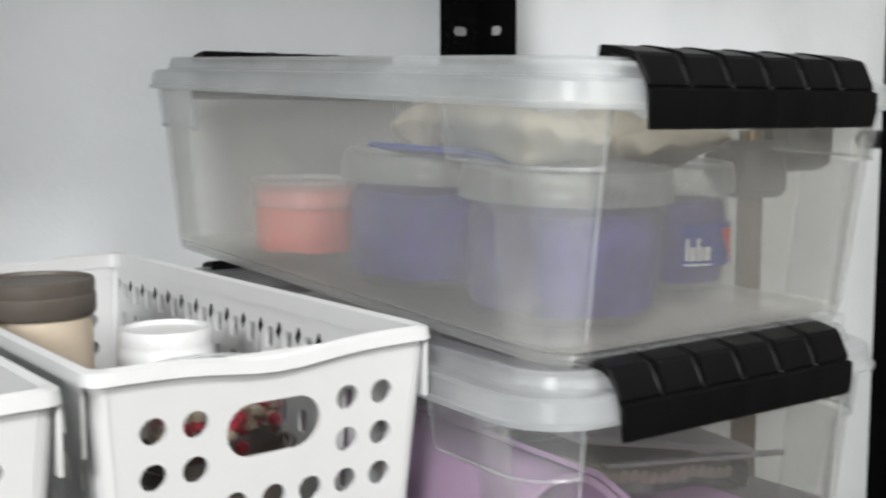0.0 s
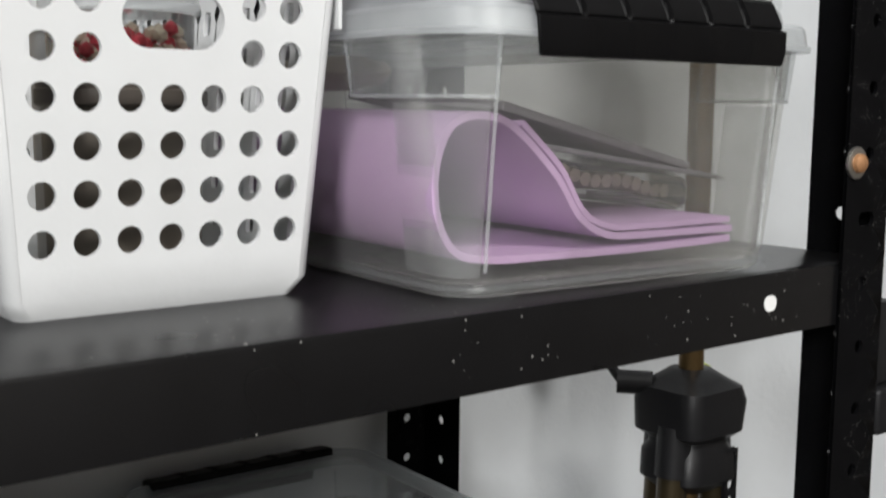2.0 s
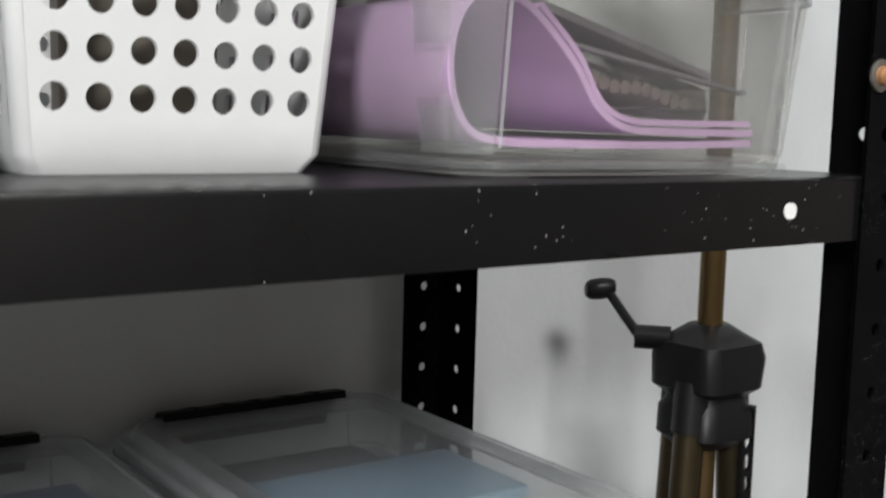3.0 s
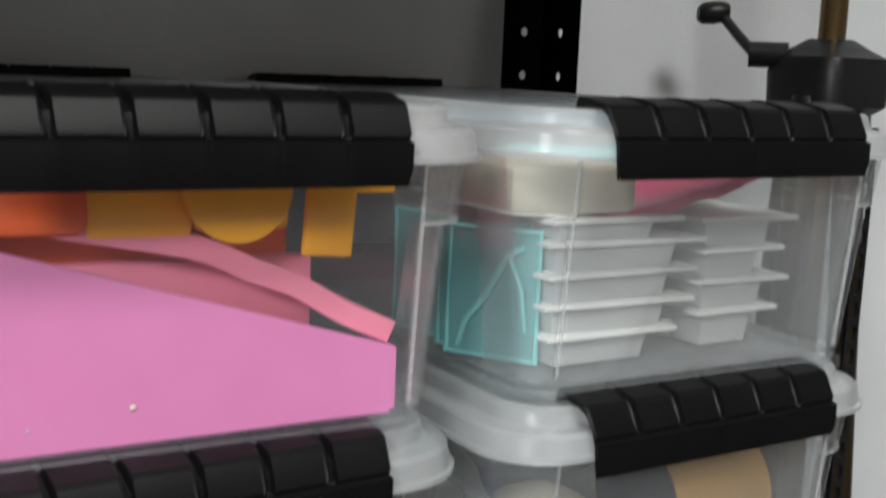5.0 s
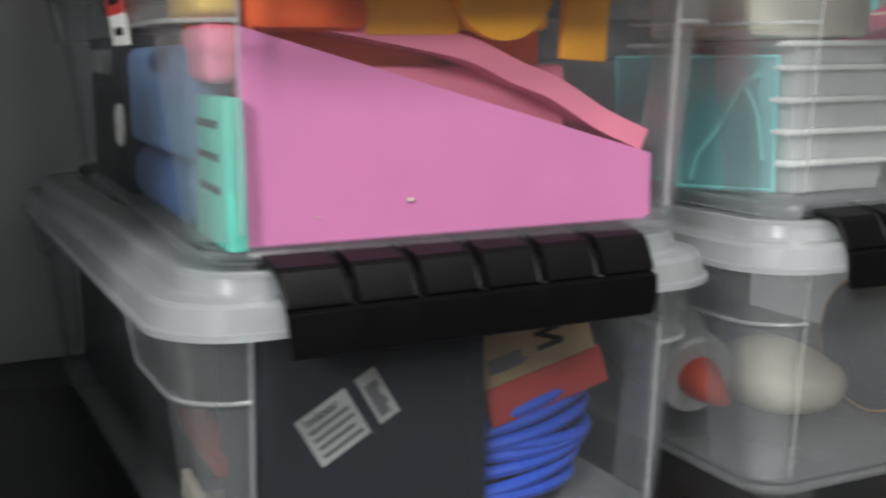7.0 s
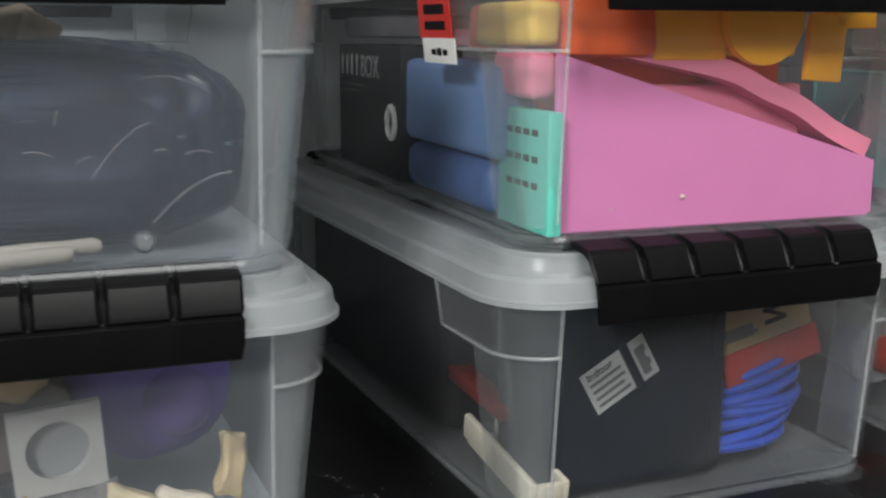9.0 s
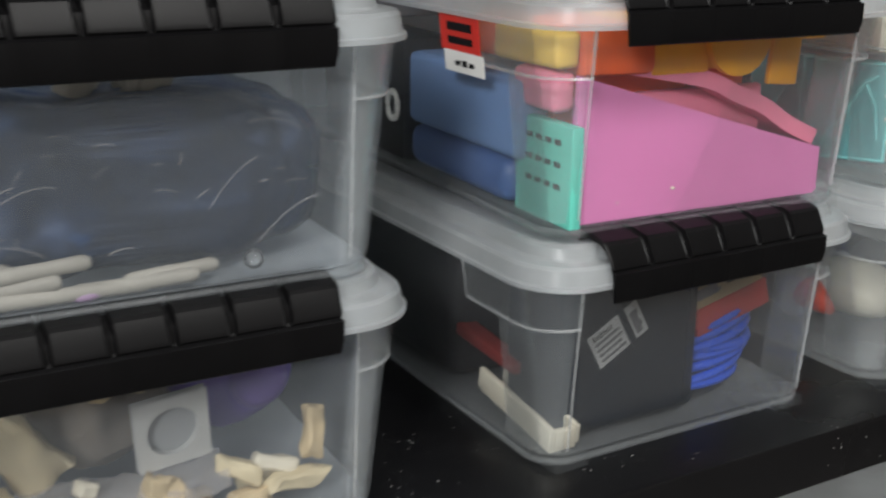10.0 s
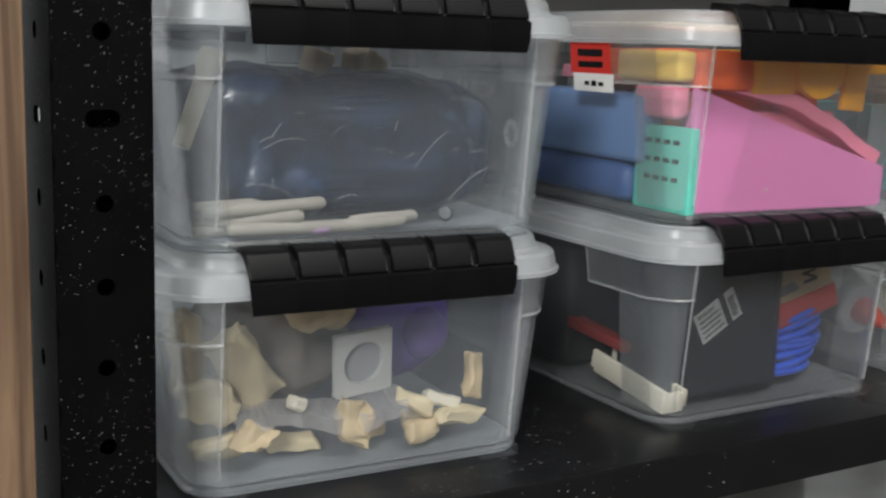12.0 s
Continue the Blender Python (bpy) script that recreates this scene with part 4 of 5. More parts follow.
bm = block(-0.0070, 0.0070, 0.0, 0.056, 0.0, 0.0030, 0.0008)
block(-0.0085, -0.0055, -0.001, 0.057, 0.0028, 0.0125, 0.0008, bm=bm)
block(0.0050, 0.0075, -0.001, 0.057, 0.0028, 0.0120, 0.0008, bm=bm)
block(-0.0055, 0.0050, -0.001, 0.002, 0.0028, 0.0110, 0.0006, bm=bm)
solo("adapter", bm, IVORY, inside("ml", -0.0625, 0.008, 0.0018, 8, 0, 0), "off-white plastic channel piece lying on a bin's floor", "plastic piece")
DARKBAG = mat("black_nylon", (0.009, 0.009, 0.011), 0.7, vary=0.35)
solo("dark_bag", lumpy(block(-0.068, 0.068, 0.092, 0.280, 0.0020, 0.0740, 0.008, 3), 0.003, 28), DARKBAG, inside("ml", 0, 0, 0), "black nylon bag filling the back of a bin", "bag")

# ---- bin of glue and tape ----
root = thing("glue_bottle", inside("rl", -0.0560, 0.078, 0.0285, 102, 0, -8), "white school glue bottle with a red nozzle, lying down", "glue bottle")
part("body", turned([(0, -0.095), (0.017, -0.095), (0.0195, -0.090), (0.0200, -0.015), (0.0165, 0.0), (0.0130, 0.004), (0, 0.004)], 28), WHITE, root)
part("collar", turned([(0, 0.004), (0.0162, 0.004), (0.0168, 0.006), (0.0168, 0.014), (0.0155, 0.0155), (0.0, 0.0155)], 28), WHITE, root)
part("nozzle", turned([(0, 0.0155), (0.0088, 0.0155), (0.0086, 0.019), (0.0066, 0.025), (0.0036, 0.034), (0.0024, 0.0365), (0, 0.037)], 24), TIPRED, root, "red cone nozzle")
bm = lumpy(ball(0.0270, 0.032, 0.0150, 3), 0.0015, 50)
solo("soap_bag", bm, IVORY, inside("rl", -0.0135, 0.068, 0.0195, 0, 6, -10), "smooth off-white rounded clay lump in a clear bin", "clay")
root = thing("tape_roll", inside("rl", 0.0400, 0.0450, 0.0340, 0, 90, -2), "wide roll of tan masking tape standing on its rim", "tape roll")
def hoop(profile, n=48):
    return loft([[(r * math.cos(2 * math.pi * k / n), r * math.sin(2 * math.pi * k / n), z) for k in range(n)] for r, z in profile], closed=True)
part("tape", hoop([(0.0274, -0.0250), (0.0282, -0.0250), (0.0285, -0.0245), (0.0285, 0.0245), (0.0282, 0.0250), (0.0274, 0.0250)]), TAPE, root)
bm = bmesh.new()
rings = [[(r * math.cos(2 * math.pi * k / 40), r * math.sin(2 * math.pi * k / 40), z) for k in range(40)] for r, z in ((0.0274, -0.0252), (0.0274, 0.0252), (0.0262, 0.0252), (0.0262, -0.0252))]
part("core", loft(rings, bm, closed=True), CORE, root, "grey card core")
part("plug", turned([(0, -0.012), (0.0262, -0.012), (0.0262, -0.010), (0, -0.010)], 36), CORE, root, "dark disc inside the core")
solo("grey_parts", lumpy(ball(0.05, 0.06, 0.022, 3), 0.006, 30), SMOKE, inside("rl", -0.01, 0.19, 0.030), "grey cloth bundle at the back of a bin", "cloth")

# ---- bin of white trays ----
def tray(m, w, d, h, label):
    root = thing("tray", m, label, "tray", "white plastic trays")
    part("lid", block(-w / 2, w / 2, 0, d, h - 0.0022, h, 0.0009), TRAYW, root)
    rings = []
    for g, z in ((0.004, 0.0), (0.0028, h - 0.0024), (0.0040, h - 0.0024), (0.0052, 0.0012)):
        rings.append([(-w / 2 + g + 0.002, g, z), (w / 2 - g - 0.011, g, z), (w / 2 - g - 0.011, d - g, z), (-w / 2 + g + 0.002, d - g, z)])
    part("well", loft(rings), TRAYCLEAR, root)
    return root


TRAYCLEAR = milky("tray_clear", (0.95, 0.97, 0.97), 0.92, 0.2)
z = 0.0022
for k, (x, w, dz, yaw) in enumerate(((-0.024, 0.062, 0.0120, 1), (-0.021, 0.070, 0.0115, -1), (-0.020, 0.072, 0.0115, 1.5), (-0.019, 0.074, 0.0115, -1), (-0.024, 0.062, 0.0085, 0.5))):
    tray(inside("ru", x, 0.022, z, 0, 0, yaw), w, 0.105, dz - 0.0002, "flat white lidded plastic tray in a stack")
    z += dz
z = 0.0022
for k, (x, w, dz, yaw) in enumerate(((0.044, 0.046, 0.0150, 2), (0.046, 0.050, 0.0125, -1), (0.045, 0.046, 0.0125, 1), (0.047, 0.052, 0.0125, -2))):
    tray(inside("ru", x, 0.028, z, 0, 0, yaw), w, 0.100, dz - 0.0002, "small white lidded plastic tray in a stack")
    z += dz
random.seed(11)
for k in range(9):
    solo("token", block(-0.004, 0.004, -0.004, 0.004, 0, 0.006, 0.001), WHITE if k % 2 else TRAYW, inside("ru", random.uniform(-0.045, 0.02), random.uniform(0.03, 0.06), 0.0085 + 0.0118 * (k % 3), 0, 0, random.uniform(0, 80)), "small white plastic piece held in a tray", "plastic piece", "small pieces in trays")


def teal_frame(m, label):
    root = thing("clip_frame", m, label, "frame", "teal plastic frames")
    part("backing", block(0, 0.0014, -0.0185, 0.0185, 0.0, 0.050, 0.0005), TEALC, root)
    pts = [(0, -0.0180, 0.001), (0, 0.0180, 0.001), (0, 0.0180, 0.049), (0, -0.0180, 0.049)]
    part("border", tube(pts, 0.0014, 6, closed=True), TEAL, root)
    part("prong", tube([(-0.001, -0.012, 0.043), (-0.0015, -0.006, 0.040), (-0.002, 0.002, 0.024), (-0.002, 0.010, 0.014), (-0.001, 0.013, 0.004)], 0.0013, 6), TEAL, root)
    part("prong", tube([(-0.001, -0.006, 0.040), (-0.002, -0.012, 0.028), (-0.002, -0.014, 0.012)], 0.0011, 6), TEAL, root)
    return root


TEALC = milky("teal_clear", (0.34, 0.80, 0.82), 0.85, 0.2, 0.2)
teal_frame(inside("ru", -0.0650, 0.044, 0.0022, 0, 0, 34), "translucent teal plastic frame with prongs, on edge")
teal_frame(inside("ru", -0.0690, 0.088, 0.0022, 0, 0, 14), "translucent teal plastic frame leaning in a bin")
teal_frame(inside("ru", -0.0620, 0.056, 0.0022, 0, 0, 34), "translucent teal plastic frame leaning in a bin")
solo("cream_box", block(-0.072, -0.016, 0.024, 0.086, 0.0580, 0.0760, 0.003), IVORY, inside("ru", 0, 0, 0), "cream card box on top of white trays", "box")
solo("teal_pad", block(-0.020, 0.050, 0.088, 0.122, 0.0705, 0.0770, 0.002), TEAL, inside("ru", 0, 0, 0), "teal foam pad lying under a clear lid", "foam")
bm = sheet(curve([(-0.034, 0.0545), (-0.010, 0.0575), (0.020, 0.0640), (0.028, 0.0650), (0.056, 0.0735)]), 0.05, 0.0045)
solo("pink_pouch", lumpy(bm, 0.0012, 60), mat("crimson_foil", (0.62, 0.05, 0.16), 0.35, vary=0.15), inside("ru", 0, 0.028, 0), "crimson pink foil pouch lying across trays", "pouch")
solo("grey_box", block(0.030, 0.062, 0.06, 0.12, 0.0570, 0.0690, 0.002), IVORY, inside("ru", 0, 0, 0), "small cream carton on top of trays", "box")

# ---- bin of the navy pouch ----
root = thing("pouch", inside("lu", 0.001, 0.066, 0.0350), "crumpled navy pouch wrapped in shiny film", "pouch")


def crumpled(grow, seed):
    """A puffed cushion with sharp creases and hollows."""
    bm = ball(1, 1, 1, 6)
    for v in bm.verts:
        q = v.co.copy()
        p = Vector((math.copysign(abs(q.x) ** 0.40 * 0.071, q.x), math.copysign(abs(q.y) ** 0.36 * 0.053, q.y), math.copysign(abs(q.z) ** 0.42 * 0.0325, q.z)))
        p.z -= 0.011 * max(0, p.x / 0.071) ** 2 * (1 if p.z > 0 else 0)
        w = p + 0.006 * noise.noise_vector(p * 40 + Vector((seed, 2, 5)))
        c = abs(noise.noise(w * 22)) * 0.0075 + abs(noise.noise(w * 60 + Vector((4, 1, 7)))) * 0.0032 + abs(noise.noise(w * 150)) * 0.0009
        v.co = p * grow + q.normalized() * (c - 0.0050)
    return bm


part("cloth", crumpled(1.0, 0.0), NAVY, root, sharp=80)
part("film", crumpled(1.012, 0.25), WRAP, root, "shiny clear film", sharp=80)
random.seed(8)
# highlights on the film's folds, as pale strands: short flecks and long bent creases
FILM_GLINTS = [(random.uniform(-0.050, 0.058), random.uniform(-0.024, 0.022), random.uniform(-0.3, 1.5), random.uniform(0.0012, 0.0042)) for k in range(16)]
FILM_GLINTS += [(0.050, -0.012, 0.55, 0.014), (0.030, 0.002, 0.75, 0.012), (-0.042, -0.014, -0.25, 0.010), (-0.036, 0.004, 0.2, 0.009), (0.046, 0.020, -0.2, 0.010)]
for x, z0, a, n in FILM_GLINTS:
    pts = [(x + n * t * math.cos(a), -0.0540 - 0.0010 * (1 - t * t), z0 + n * t * math.sin(a) - 0.25 * n * t * t) for t in (-1, -0.6, -0.2, 0.2, 0.6, 1)]
    part("film_glint", tube(pts, random.uniform(0.00015, 0.00032), 5), FILM, root, "highlight on a fold of clear film, drawn as a pale strand")
solo("navy_roll", lumpy(ball(0.014, 0.05, 0.030, 3), 0.003, 40), NAVY, inside("lu", -0.058, 0.120, 0.0360), "rolled navy cloth in a clear bin", "cloth")
random.seed(31)
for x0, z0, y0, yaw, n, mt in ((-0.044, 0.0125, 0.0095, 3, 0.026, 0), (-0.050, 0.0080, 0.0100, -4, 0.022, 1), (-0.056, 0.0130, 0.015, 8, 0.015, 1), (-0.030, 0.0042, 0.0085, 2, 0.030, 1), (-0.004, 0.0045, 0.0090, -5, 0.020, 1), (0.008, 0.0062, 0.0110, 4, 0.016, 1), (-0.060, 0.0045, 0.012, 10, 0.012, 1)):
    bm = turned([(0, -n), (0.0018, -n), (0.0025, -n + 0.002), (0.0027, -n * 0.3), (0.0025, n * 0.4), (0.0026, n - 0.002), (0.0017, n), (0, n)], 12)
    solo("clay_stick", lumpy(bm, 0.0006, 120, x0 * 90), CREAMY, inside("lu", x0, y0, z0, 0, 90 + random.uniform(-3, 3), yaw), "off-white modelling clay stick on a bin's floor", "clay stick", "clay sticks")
solo("glass_bead", ball(0.0036, 0.0036, 0.0036, 3), GLASSY, inside("lu", 0.036, 0.0085, 0.0075), "small clear glass bead on a bin's floor", "bead")
solo("white_stick", turned([(0, -0.018), (0.0034, -0.018), (0.0040, 0.012), (0.0058, 0.016), (0.0050, 0.022), (0, 0.023)], 16), IVORY, inside("lu", -0.0670, 0.022, 0.052, -14, 24, 0), "off-white paddle stick standing upright in a bin", "stick")
for x, zz, ry in ((-0.014, 0.0690, 10), (0.004, 0.0695, -15), (0.010, 0.0680, 24)):
    solo("wood_piece", lumpy(block(-0.006, 0.006, -0.004, 0.004, -0.005, 0.005, 0.0012), 0.001, 90), TANDULL, inside("lu", x, 0.030, zz, 10, ry, 30), "small beige wooden piece on a navy pouch", "wood piece", "small wood pieces")
solo("lilac_bead", lumpy(ball(0.0055, 0.003, 0.0022, 2), 0.0005, 200), mat("mauve_clay", (0.34, 0.22, 0.36), 0.6, vary=0.2), inside("lu", -0.021, 0.0085, 0.0032), "small lilac clay disc on a bin's floor", "clay")

# ---- bin of carved bits ----
root = thing("frame_card", inside("ll", 0.0065, 0.022, 0.0405, 6, -4, 4), "white square card with a round hollow, standing", "card")
cells = [(-0.0140, 0.0140, -0.0145, 0.0145, (0, 0, 0.0098, 0.0098))]
part("plate", pierced(cells, lambda u, v, d: (u, d, v), 0.0030, n=32), OLDWHITE, root)
# the hollow's shadow is put into the disc's grey
part("hollow", turned([(0, 0.0), (0.0108, 0.0), (0.0108, 0.0012), (0, 0.0012)], 28, m=pose(0, 0.0032, 0, -90, 0, 0)), mat("hollow_shade", (0.36, 0.37, 0.38), 0.6), root)
solo("violet_pouch", lumpy(ball(0.0300, 0.030, 0.030, 3), 0.004, 40), VIOLET, inside("ll", 0.040, 0.070, 0.048), "violet cloth pouch in a clear bin", "pouch")
solo("violet_ball", lumpy(ball(0.0125, 0.0125, 0.0125, 3), 0.0010, 80), mat("violet_clay", (0.14, 0.09, 0.33), 0.5, vary=0.1), inside("ll", 0.046, 0.044, 0.046), "round violet clay ball beside a pouch", "clay ball")
def rough_chip(hx, hy, hz, seed, taper=0.0):
    """A hand-cut sliver of wood: uneven outline, hacked faces."""
    bm = block(-hx, hx, -hy, hy, -hz, hz, min(hx, hy, hz) * 0.35, 1)
    bmesh.ops.subdivide_edges(bm, edges=bm.edges[:], cuts=4, use_grid_fill=True)
    s = min(hx, hz)
    for v in bm.verts:
        p = v.co.copy()
        v.co.x += taper * p.z
        v.co += 0.50 * s * noise.noise_vector(p * 140 + Vector((seed, 0, 0))) + 0.16 * s * noise.noise_vector(p * 360 + Vector((0, seed, 0)))
    return bm


solo("carved_plank", rough_chip(0.0090, 0.0045, 0.0185, 1.0, -0.16), CREAM, inside("ll", -0.0475, 0.024, 0.0440, 12, -26, 6), "carved cream wooden plank leaning in a bin", "wood carving")
solo("carved_plank", rough_chip(0.0050, 0.0075, 0.0190, 4.0), TANWOOD, inside("ll", -0.0690, 0.034, 0.0480, 0, -4, 10), "carved tan wooden plank beside the bin's wall", "wood carving")
solo("carved_lump", lumpy(lumpy(ball(0.018, 0.010, 0.010, 4), 0.004, 80), 0.0015, 260), TANWOOD, inside("ll", -0.012, 0.030, 0.0650), "rough cream carved lump near the lid", "wood carving")
solo("dark_cloth", lumpy(lumpy(ball(0.034, 0.045, 0.026, 4), 0.011, 32), 0.003, 120), mat("taupe_cloth", (0.17, 0.145, 0.12), 0.8, vary=0.25), inside("ll", -0.018, 0.080, 0.042), "grey cloth bundle behind wooden bits", "cloth")
random.seed(21)
CHIPS = ((-0.0655, 0.018, 0.0330, 0.0110, 0.0080, 8, CREAM, "broad"), (-0.0620, 0.017, 0.0150, 0.0110, 0.0026, -4, CREAM, "thin"), (-0.0470, 0.014, 0.0165, 0.0072, 0.0060, 20, TANWOOD, "stubby"),
         (0.0000, 0.016, 0.0160, 0.0075, 0.0075, 35, TANWOOD, "upright"), (0.0320, 0.014, 0.0105, 0.0082, 0.0046, -8, TANWOOD, "small"), (0.0290, 0.017, 0.0215, 0.0090, 0.0034, 26, CREAM, "slanting"),
         (0.0520, 0.015, 0.0135, 0.0125, 0.0036, 13, CREAM, "long"), (0.0440, 0.019, 0.0200, 0.0090, 0.0028, 18, IVORY, "thin"), (0.0590, 0.018, 0.0310, 0.0040, 0.0105, 14, TANWOOD, "upright"),
         (-0.0270, 0.016, 0.0280, 0.0032, 0.0030, 30, IVORY, "tiny"), (-0.0240, 0.030, 0.0060, 0.0120, 0.0034, 2, CREAM, "flat"), (0.0120, 0.034, 0.0050, 0.0100, 0.0030, -3, TANWOOD, "flat"), (-0.0550, 0.034, 0.0052, 0.0100, 0.0030, 4, CREAM, "flat"), (0.0460, 0.036, 0.0060, 0.0120, 0.0036, 0, CREAM, "flat"))
for i, (x, y, zz, hx, hz, ry, mt, lab) in enumerate(CHIPS):
    solo("wood_chip", rough_chip(hx, 0.0034, hz, 7.3 * i, random.uniform(-0.7, 0.7)), mt, inside("ll", x, y, zz, random.uniform(-15, 15), ry, random.uniform(-20, 20)), lab + " wooden carving chip in a clear bin", "wood chip", "wooden chips")
bm = bmesh.new()
rings = []
for k in range(40):
    u = k / 39
    x = -0.054 + 0.078 * u
    z0, z1 = 0.0165 + 0.004 * math.sin(u * 7), 0.0255 + 0.003 * math.sin(u * 5 + 1) + 0.004 * u
    wv = 0.0012 * math.sin(u * 31) + 0.0008 * math.sin(u * 67)
    rings.append([(x, 0.0 + wv, z0), (x, 0.002 + wv, (z0 + z1) / 2), (x, 0.012 - wv, z1), (x, 0.0124 - wv, z1), (x, 0.0024 + wv, (z0 + z1) / 2), (x, 0.0004 + wv, z0)])
loft(rings, bm)
solo("film_bag", bm, FILM, inside("ll", 0, 0.012, 0), "clear film bag lying among wooden chips", "bag")

# ---- below the lower shelf ----
root = thing("large_bin", pose(0.16, 0.03, SH - 0.36), "large frosted lidded bin on the bottom shelf", "storage bin")
part("body", loft([[(px, py, zz) for px, py in rounded(hw, 0.0 - g, 0.28 + g, 0.03)] for hw, g, zz in ((0.14, -0.01, 0.0), (0.16, 0.0, 0.235), (0.158, -0.002, 0.235), (0.138, -0.012, 0.003))]), BODY, root)
part("lid", loft([[(px, py, zz) for px, py in rounded(hw, 0.0 - g, 0.28 + g, 0.035)] for hw, g, zz in ((0.168, 0.008, 0.228), (0.170, 0.010, 0.245), (0.164, 0.004, 0.252), (0.150, -0.010, 0.254), (0.146, -0.014, 0.249), (0.04, -0.1, 0.249))]), LID, root)
solo("folded_cloth", lumpy(block(-0.10, 0.10, 0.05, 0.23, 0.0, 0.17, 0.02, 3), 0.006, 14), IVORY, pose(0.16, 0.03, SH - 0.355), "folded off-white cloth inside a large bin", "cloth")

# ---- beside the shelf: tripod, stand, wooden panel ----
def tripod(x, y):
    z = SH + 0.230
    root = thing("tripod", pose(x, y, 0), "black and bronze camera tripod standing folded by the wall", "tripod")
    part("column", turned([(0, z - 0.50), (0.0088, z - 0.50), (0.0088, z + 0.30), (0, z + 0.30)], 24), BRASS, root, "bronze centre column")
    bm = lumpy(loft([[(px, py, zz) for px, py in rounded(hw, -hw * 0.95, hw * 0.95, 0.013, 5)] for hw, zz in ((0.020, z - 0.078), (0.028, z - 0.070), (0.0275, z - 0.052), (0.0240, z - 0.046), (0.0240, z - 0.042), (0.0315, z - 0.036), (0.0325, z - 0.014), (0.0300, z - 0.004), (0.022, z + 0.001), (0.014, z + 0.007))]), 0.0015, 30)
    part("shoulder", bm, RUBBER, root)
    part("level_cap", turned([(0, z), (0.009, z), (0.009, z + 0.004), (0.006, z + 0.006), (0, z + 0.006)], 16, m=pose(0.020, 0.010, 0)), mat("lime_cap", (0.45, 0.50, 0.10), 0.4), root, "lime bubble level")
    part("crank_hub", tube([(-0.022, 0.016, z - 0.004), (-0.030, 0.026, z - 0.004), (-0.038, 0.035, z - 0.004)], 0.0085, 16), RUBBER, root)
    part("crank_arm", tube([(-0.036, 0.033, z - 0.003), (-0.033, 0.050, z + 0.008), (-0.028, 0.074, z + 0.024)], 0.0036, 10), RUBBER, root)
    grip = [Vector((-0.024, 0.070, z + 0.025)).lerp(Vector((-0.042, 0.081, z + 0.023)), u) for u in (0, 0.15, 0.5, 0.85, 1)]
    side = Vector((0.52, 0.85, 0))
    part("crank_grip", loft([[p + r * (math.cos(a) * side + math.sin(a) * Vector((0, 0, 1))) for a in [2 * math.pi * q / 14 for q in range(14)]] for p, r in zip(grip, (0.0055, 0.0072, 0.0080, 0.0074, 0.0050))]), RUBBER, root)
    for k, (a, spread) in enumerate(((-165, 0.055), (-8, 0.06), (95, 0.03))):
        c, s = math.cos(radians(a)), math.sin(radians(a))
        top = Vector((c * 0.022, s * 0.022, z - 0.030))
        foot = Vector((c * (0.022 + spread), s * (0.022 + spread), 0.012))
        part("leg", tube([top + (foot - top) * t for t in (0, 0.5, 1)], 0.0105, 12), DARKBRASS, root)
        part("leg_sleeve", tube([top, top + (foot - top) * 0.045], 0.0128, 12), RUBBER, root)
        part("leg_lock", tube([top + (foot - top) * 0.45, top + (foot - top) * 0.50], 0.0125, 10), RUBBER, root)
        part("foot", tube([foot - (foot - top).normalized() * 0.03, foot - Vector((0, 0, 0.002))], 0.0120, 10), RUBBER, root)
    # perforated brace between the legs
    cells = [(-0.0065, 0.0065, -0.34 + 0.0162 * k, -0.3238 + 0.0162 * k, (0, -0.3319 + 0.0162 * k, 0.0044, 0.0062)) for k in range(18)]
    part("brace", pierced(cells, lambda u, v, d: (0.0165 + u, -0.026 + d, z + v), 0.003), RUBBER, root, "perforated black brace")
    # pan head: a round seat on the column and a bulky tilting side
    hz = z + 0.275
    part("head_seat", turned([(0, hz - 0.020), (0.020, hz - 0.020), (0.024, hz - 0.015), (0.024, hz + 0.012), (0.018, hz + 0.018), (0, hz + 0.018)], 24), RUBBER, root)
    part("tilt_body", block(0.020, 0.074, -0.020, 0.022, hz - 0.004, hz + 0.046, 0.012, 4), RUBBER, root)
    part("tilt_knob", turned([(0, 0), (0.012, 0), (0.013, 0.003), (0.012, 0.014), (0, 0.015)], 18, m=pose(-0.022, 0, hz + 0.002, 0, -90, 0)), RUBBER, root)
    part("head_plate", block(-0.034, 0.040, -0.026, 0.026, hz + 0.0465, hz + 0.060, 0.003), RUBBER, root)
    return root


tripod(0.509, 0.236)
root = thing("light_stand", pose(0.545, 0.085, 0), "black light stand with plastic clamps beside the shelf", "light stand")
part("pole", turned([(0, 0.0), (0.0095, 0.0), (0.0095, 1.75), (0, 1.75)], 16), RUBBER, root)
part("clamp", block(-0.052, 0.014, -0.012, 0.014, SH + 0.243, SH + 0.292, 0.004, 3), RUBBER, root)
part("clamp_jaw", block(-0.078, -0.056, -0.010, 0.010, SH + 0.262, SH + 0.311, 0.002), RUBBER, root)
part("clamp_lever", block(-0.046, -0.030, -0.014, 0.004, SH + 0.2925, SH + 0.305, 0.003), RUBBER, root)
part("clamp_knob", block(-0.076, -0.053, -0.016, 0.008, SH + 0.234, SH + 0.2615, 0.003, 3), RUBBER, root)
part("arm", tube([(-0.148, -0.004, SH + 0.527), (0.20, -0.004, SH + 0.527)], 0.0048, 12), RUBBER, root)
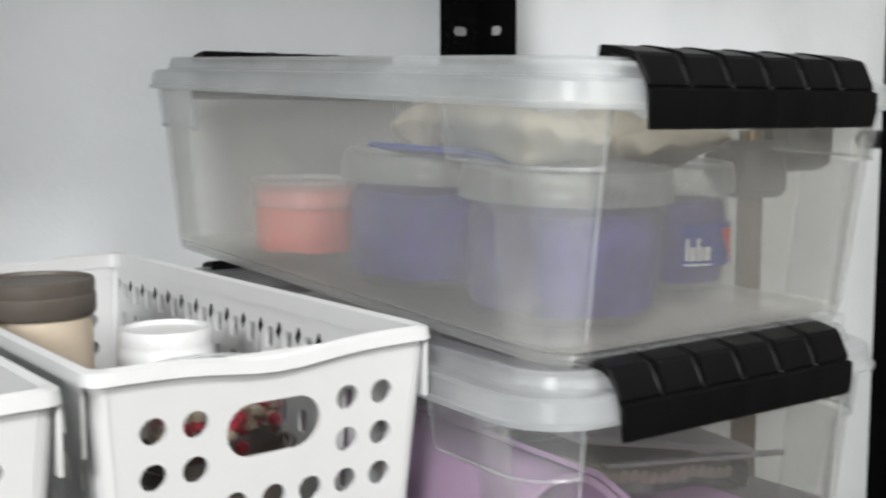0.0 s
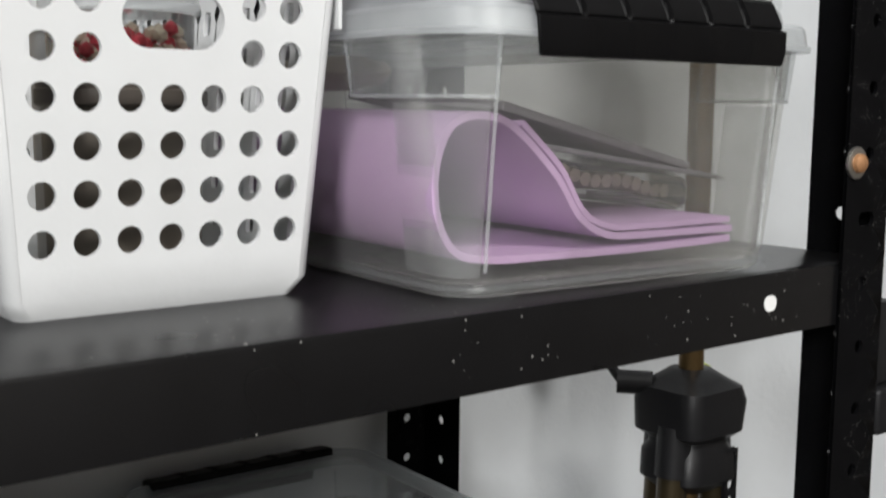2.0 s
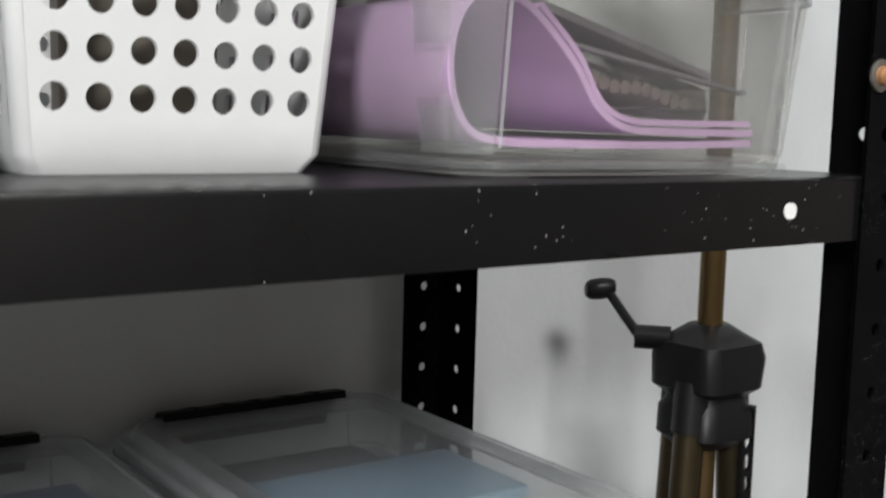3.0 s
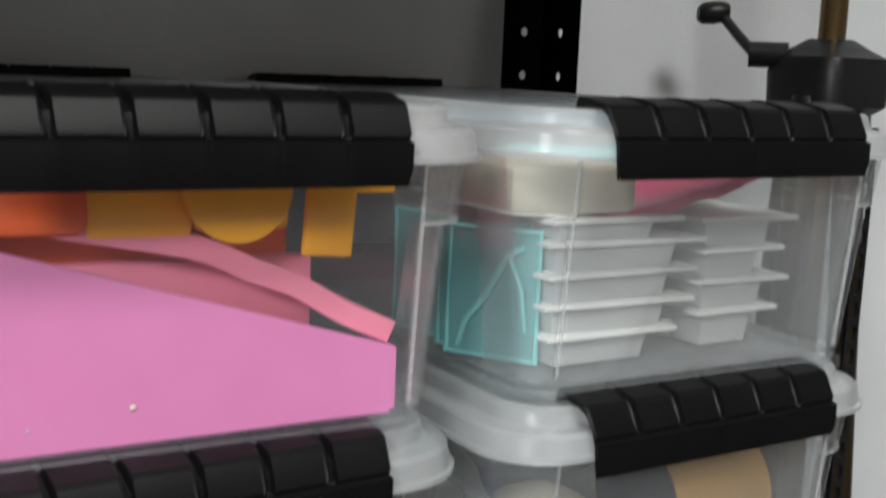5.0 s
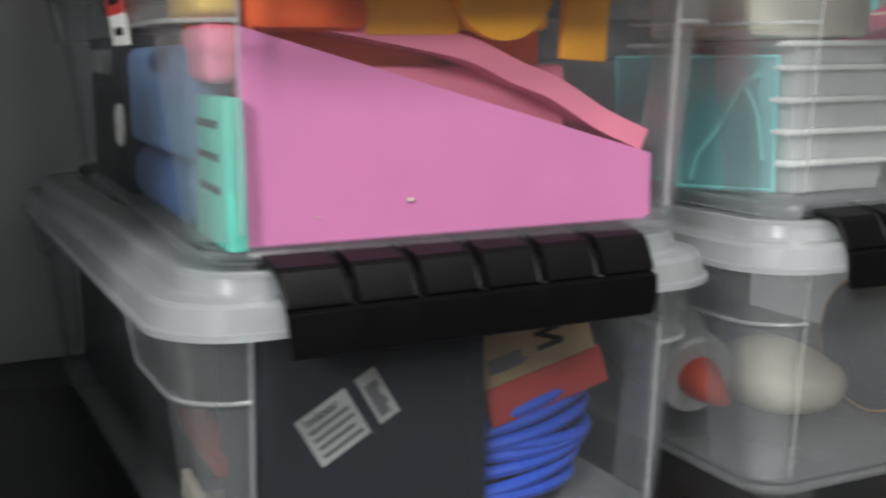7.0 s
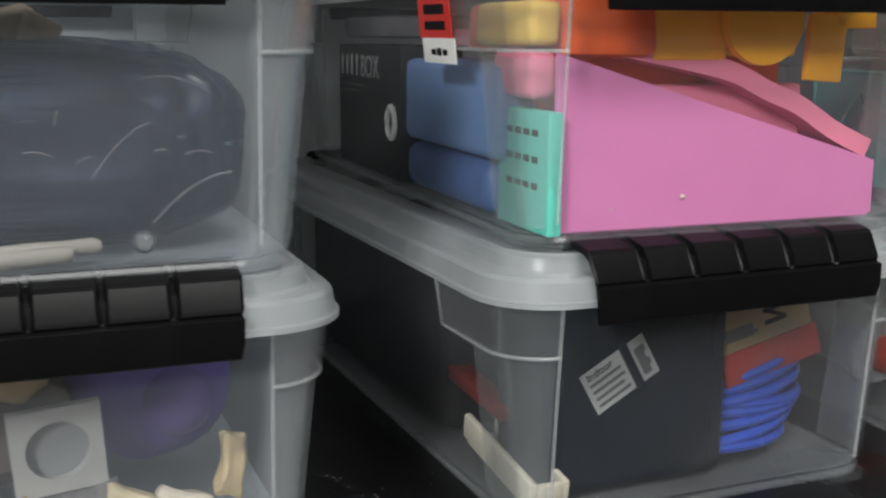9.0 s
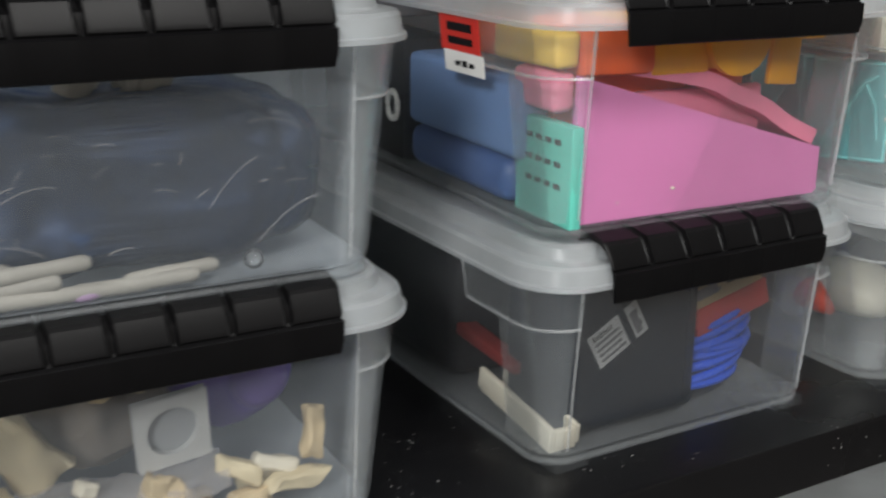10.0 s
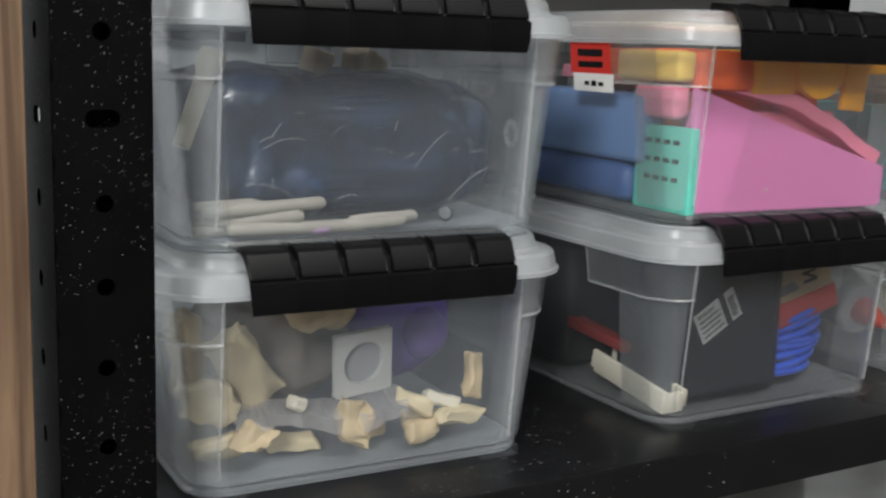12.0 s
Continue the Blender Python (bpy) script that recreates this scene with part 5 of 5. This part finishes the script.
part("base_plate", turned([(0, 0), (0.09, 0), (0.09, 0.008), (0.02, 0.016), (0, 0.016)], 28), RUBBER, root)
root = solo("wooden_board", block(-0.4050, -0.3735, -0.014, 0.052, 0.0, 1.90, 0.0015), WOODM, Matrix(), "brown wood-grain board standing beside the shelf unit", "board")
solo("blue_pad", lumpy(block(-0.062, 0.060, 0.152, 0.245, 0.0850, 0.0925, 0.002), 0.001, 40), BLUEB, inside("mu", 0, 0, 0), "blue foam pad lying beneath a clear lid", "foam")
solo("cream_card", block(-0.060, 0.060, 0.050, 0.150, 0.0895, 0.0930, 0.001), CREAMCARD, inside("mu", 0, 0, 0), "cream yellow card lying beneath a clear lid", "card")
solo("dark_felt", block(-0.060, 0.060, 0.21, 0.29, 0.0650, 0.0760, 0.003), SMOKE, inside("mu", 0, 0, 0), "dark grey felt folded at the back of a bin", "felt")
solo("blue_card", block(-0.060, 0.062, 0.125, 0.200, 0.0850, 0.0910, 0.002), PALEBLUE, inside("ru", 0, 0, 0), "pale blue card lying beneath a clear lid", "card")
solo("dark_felt", block(-0.060, 0.060, 0.195, 0.295, 0.0500, 0.0700, 0.003), SMOKE, inside("ru", 0, 0, 0), "dark grey felt folded at the back of a bin", "felt")
solo("felt_sheet", lumpy(block(-0.060, 0.040, 0.030, 0.036, 0.0200, 0.0640, 0.002), 0.001, 40), ORANGE, inside("mu", 0, 0, 0), "orange felt sheet standing behind a pink folder", "felt")
solo("foam_pad", block(-0.052, 0.046, 0.0240, 0.0290, 0.0022, 0.0500, 0.002), ROSE, inside("mu", 0, 0, 0), "rose pink foam pad standing behind a folder", "foam")
solo("lint", lumpy(ball(0.0012, 0.0004, 0.0008, 2), 0.0006, 900), IVORY, inside("mu", -0.0140, 0.0076, 0.0118), "fleck of pale lint on a pink folder", "lint")
solo("lint", lumpy(ball(0.0005, 0.0003, 0.0004, 2), 0.0003, 900), IVORY, inside("mu", -0.0420, 0.0076, 0.0085), "fleck of pale lint on a pink folder", "lint")
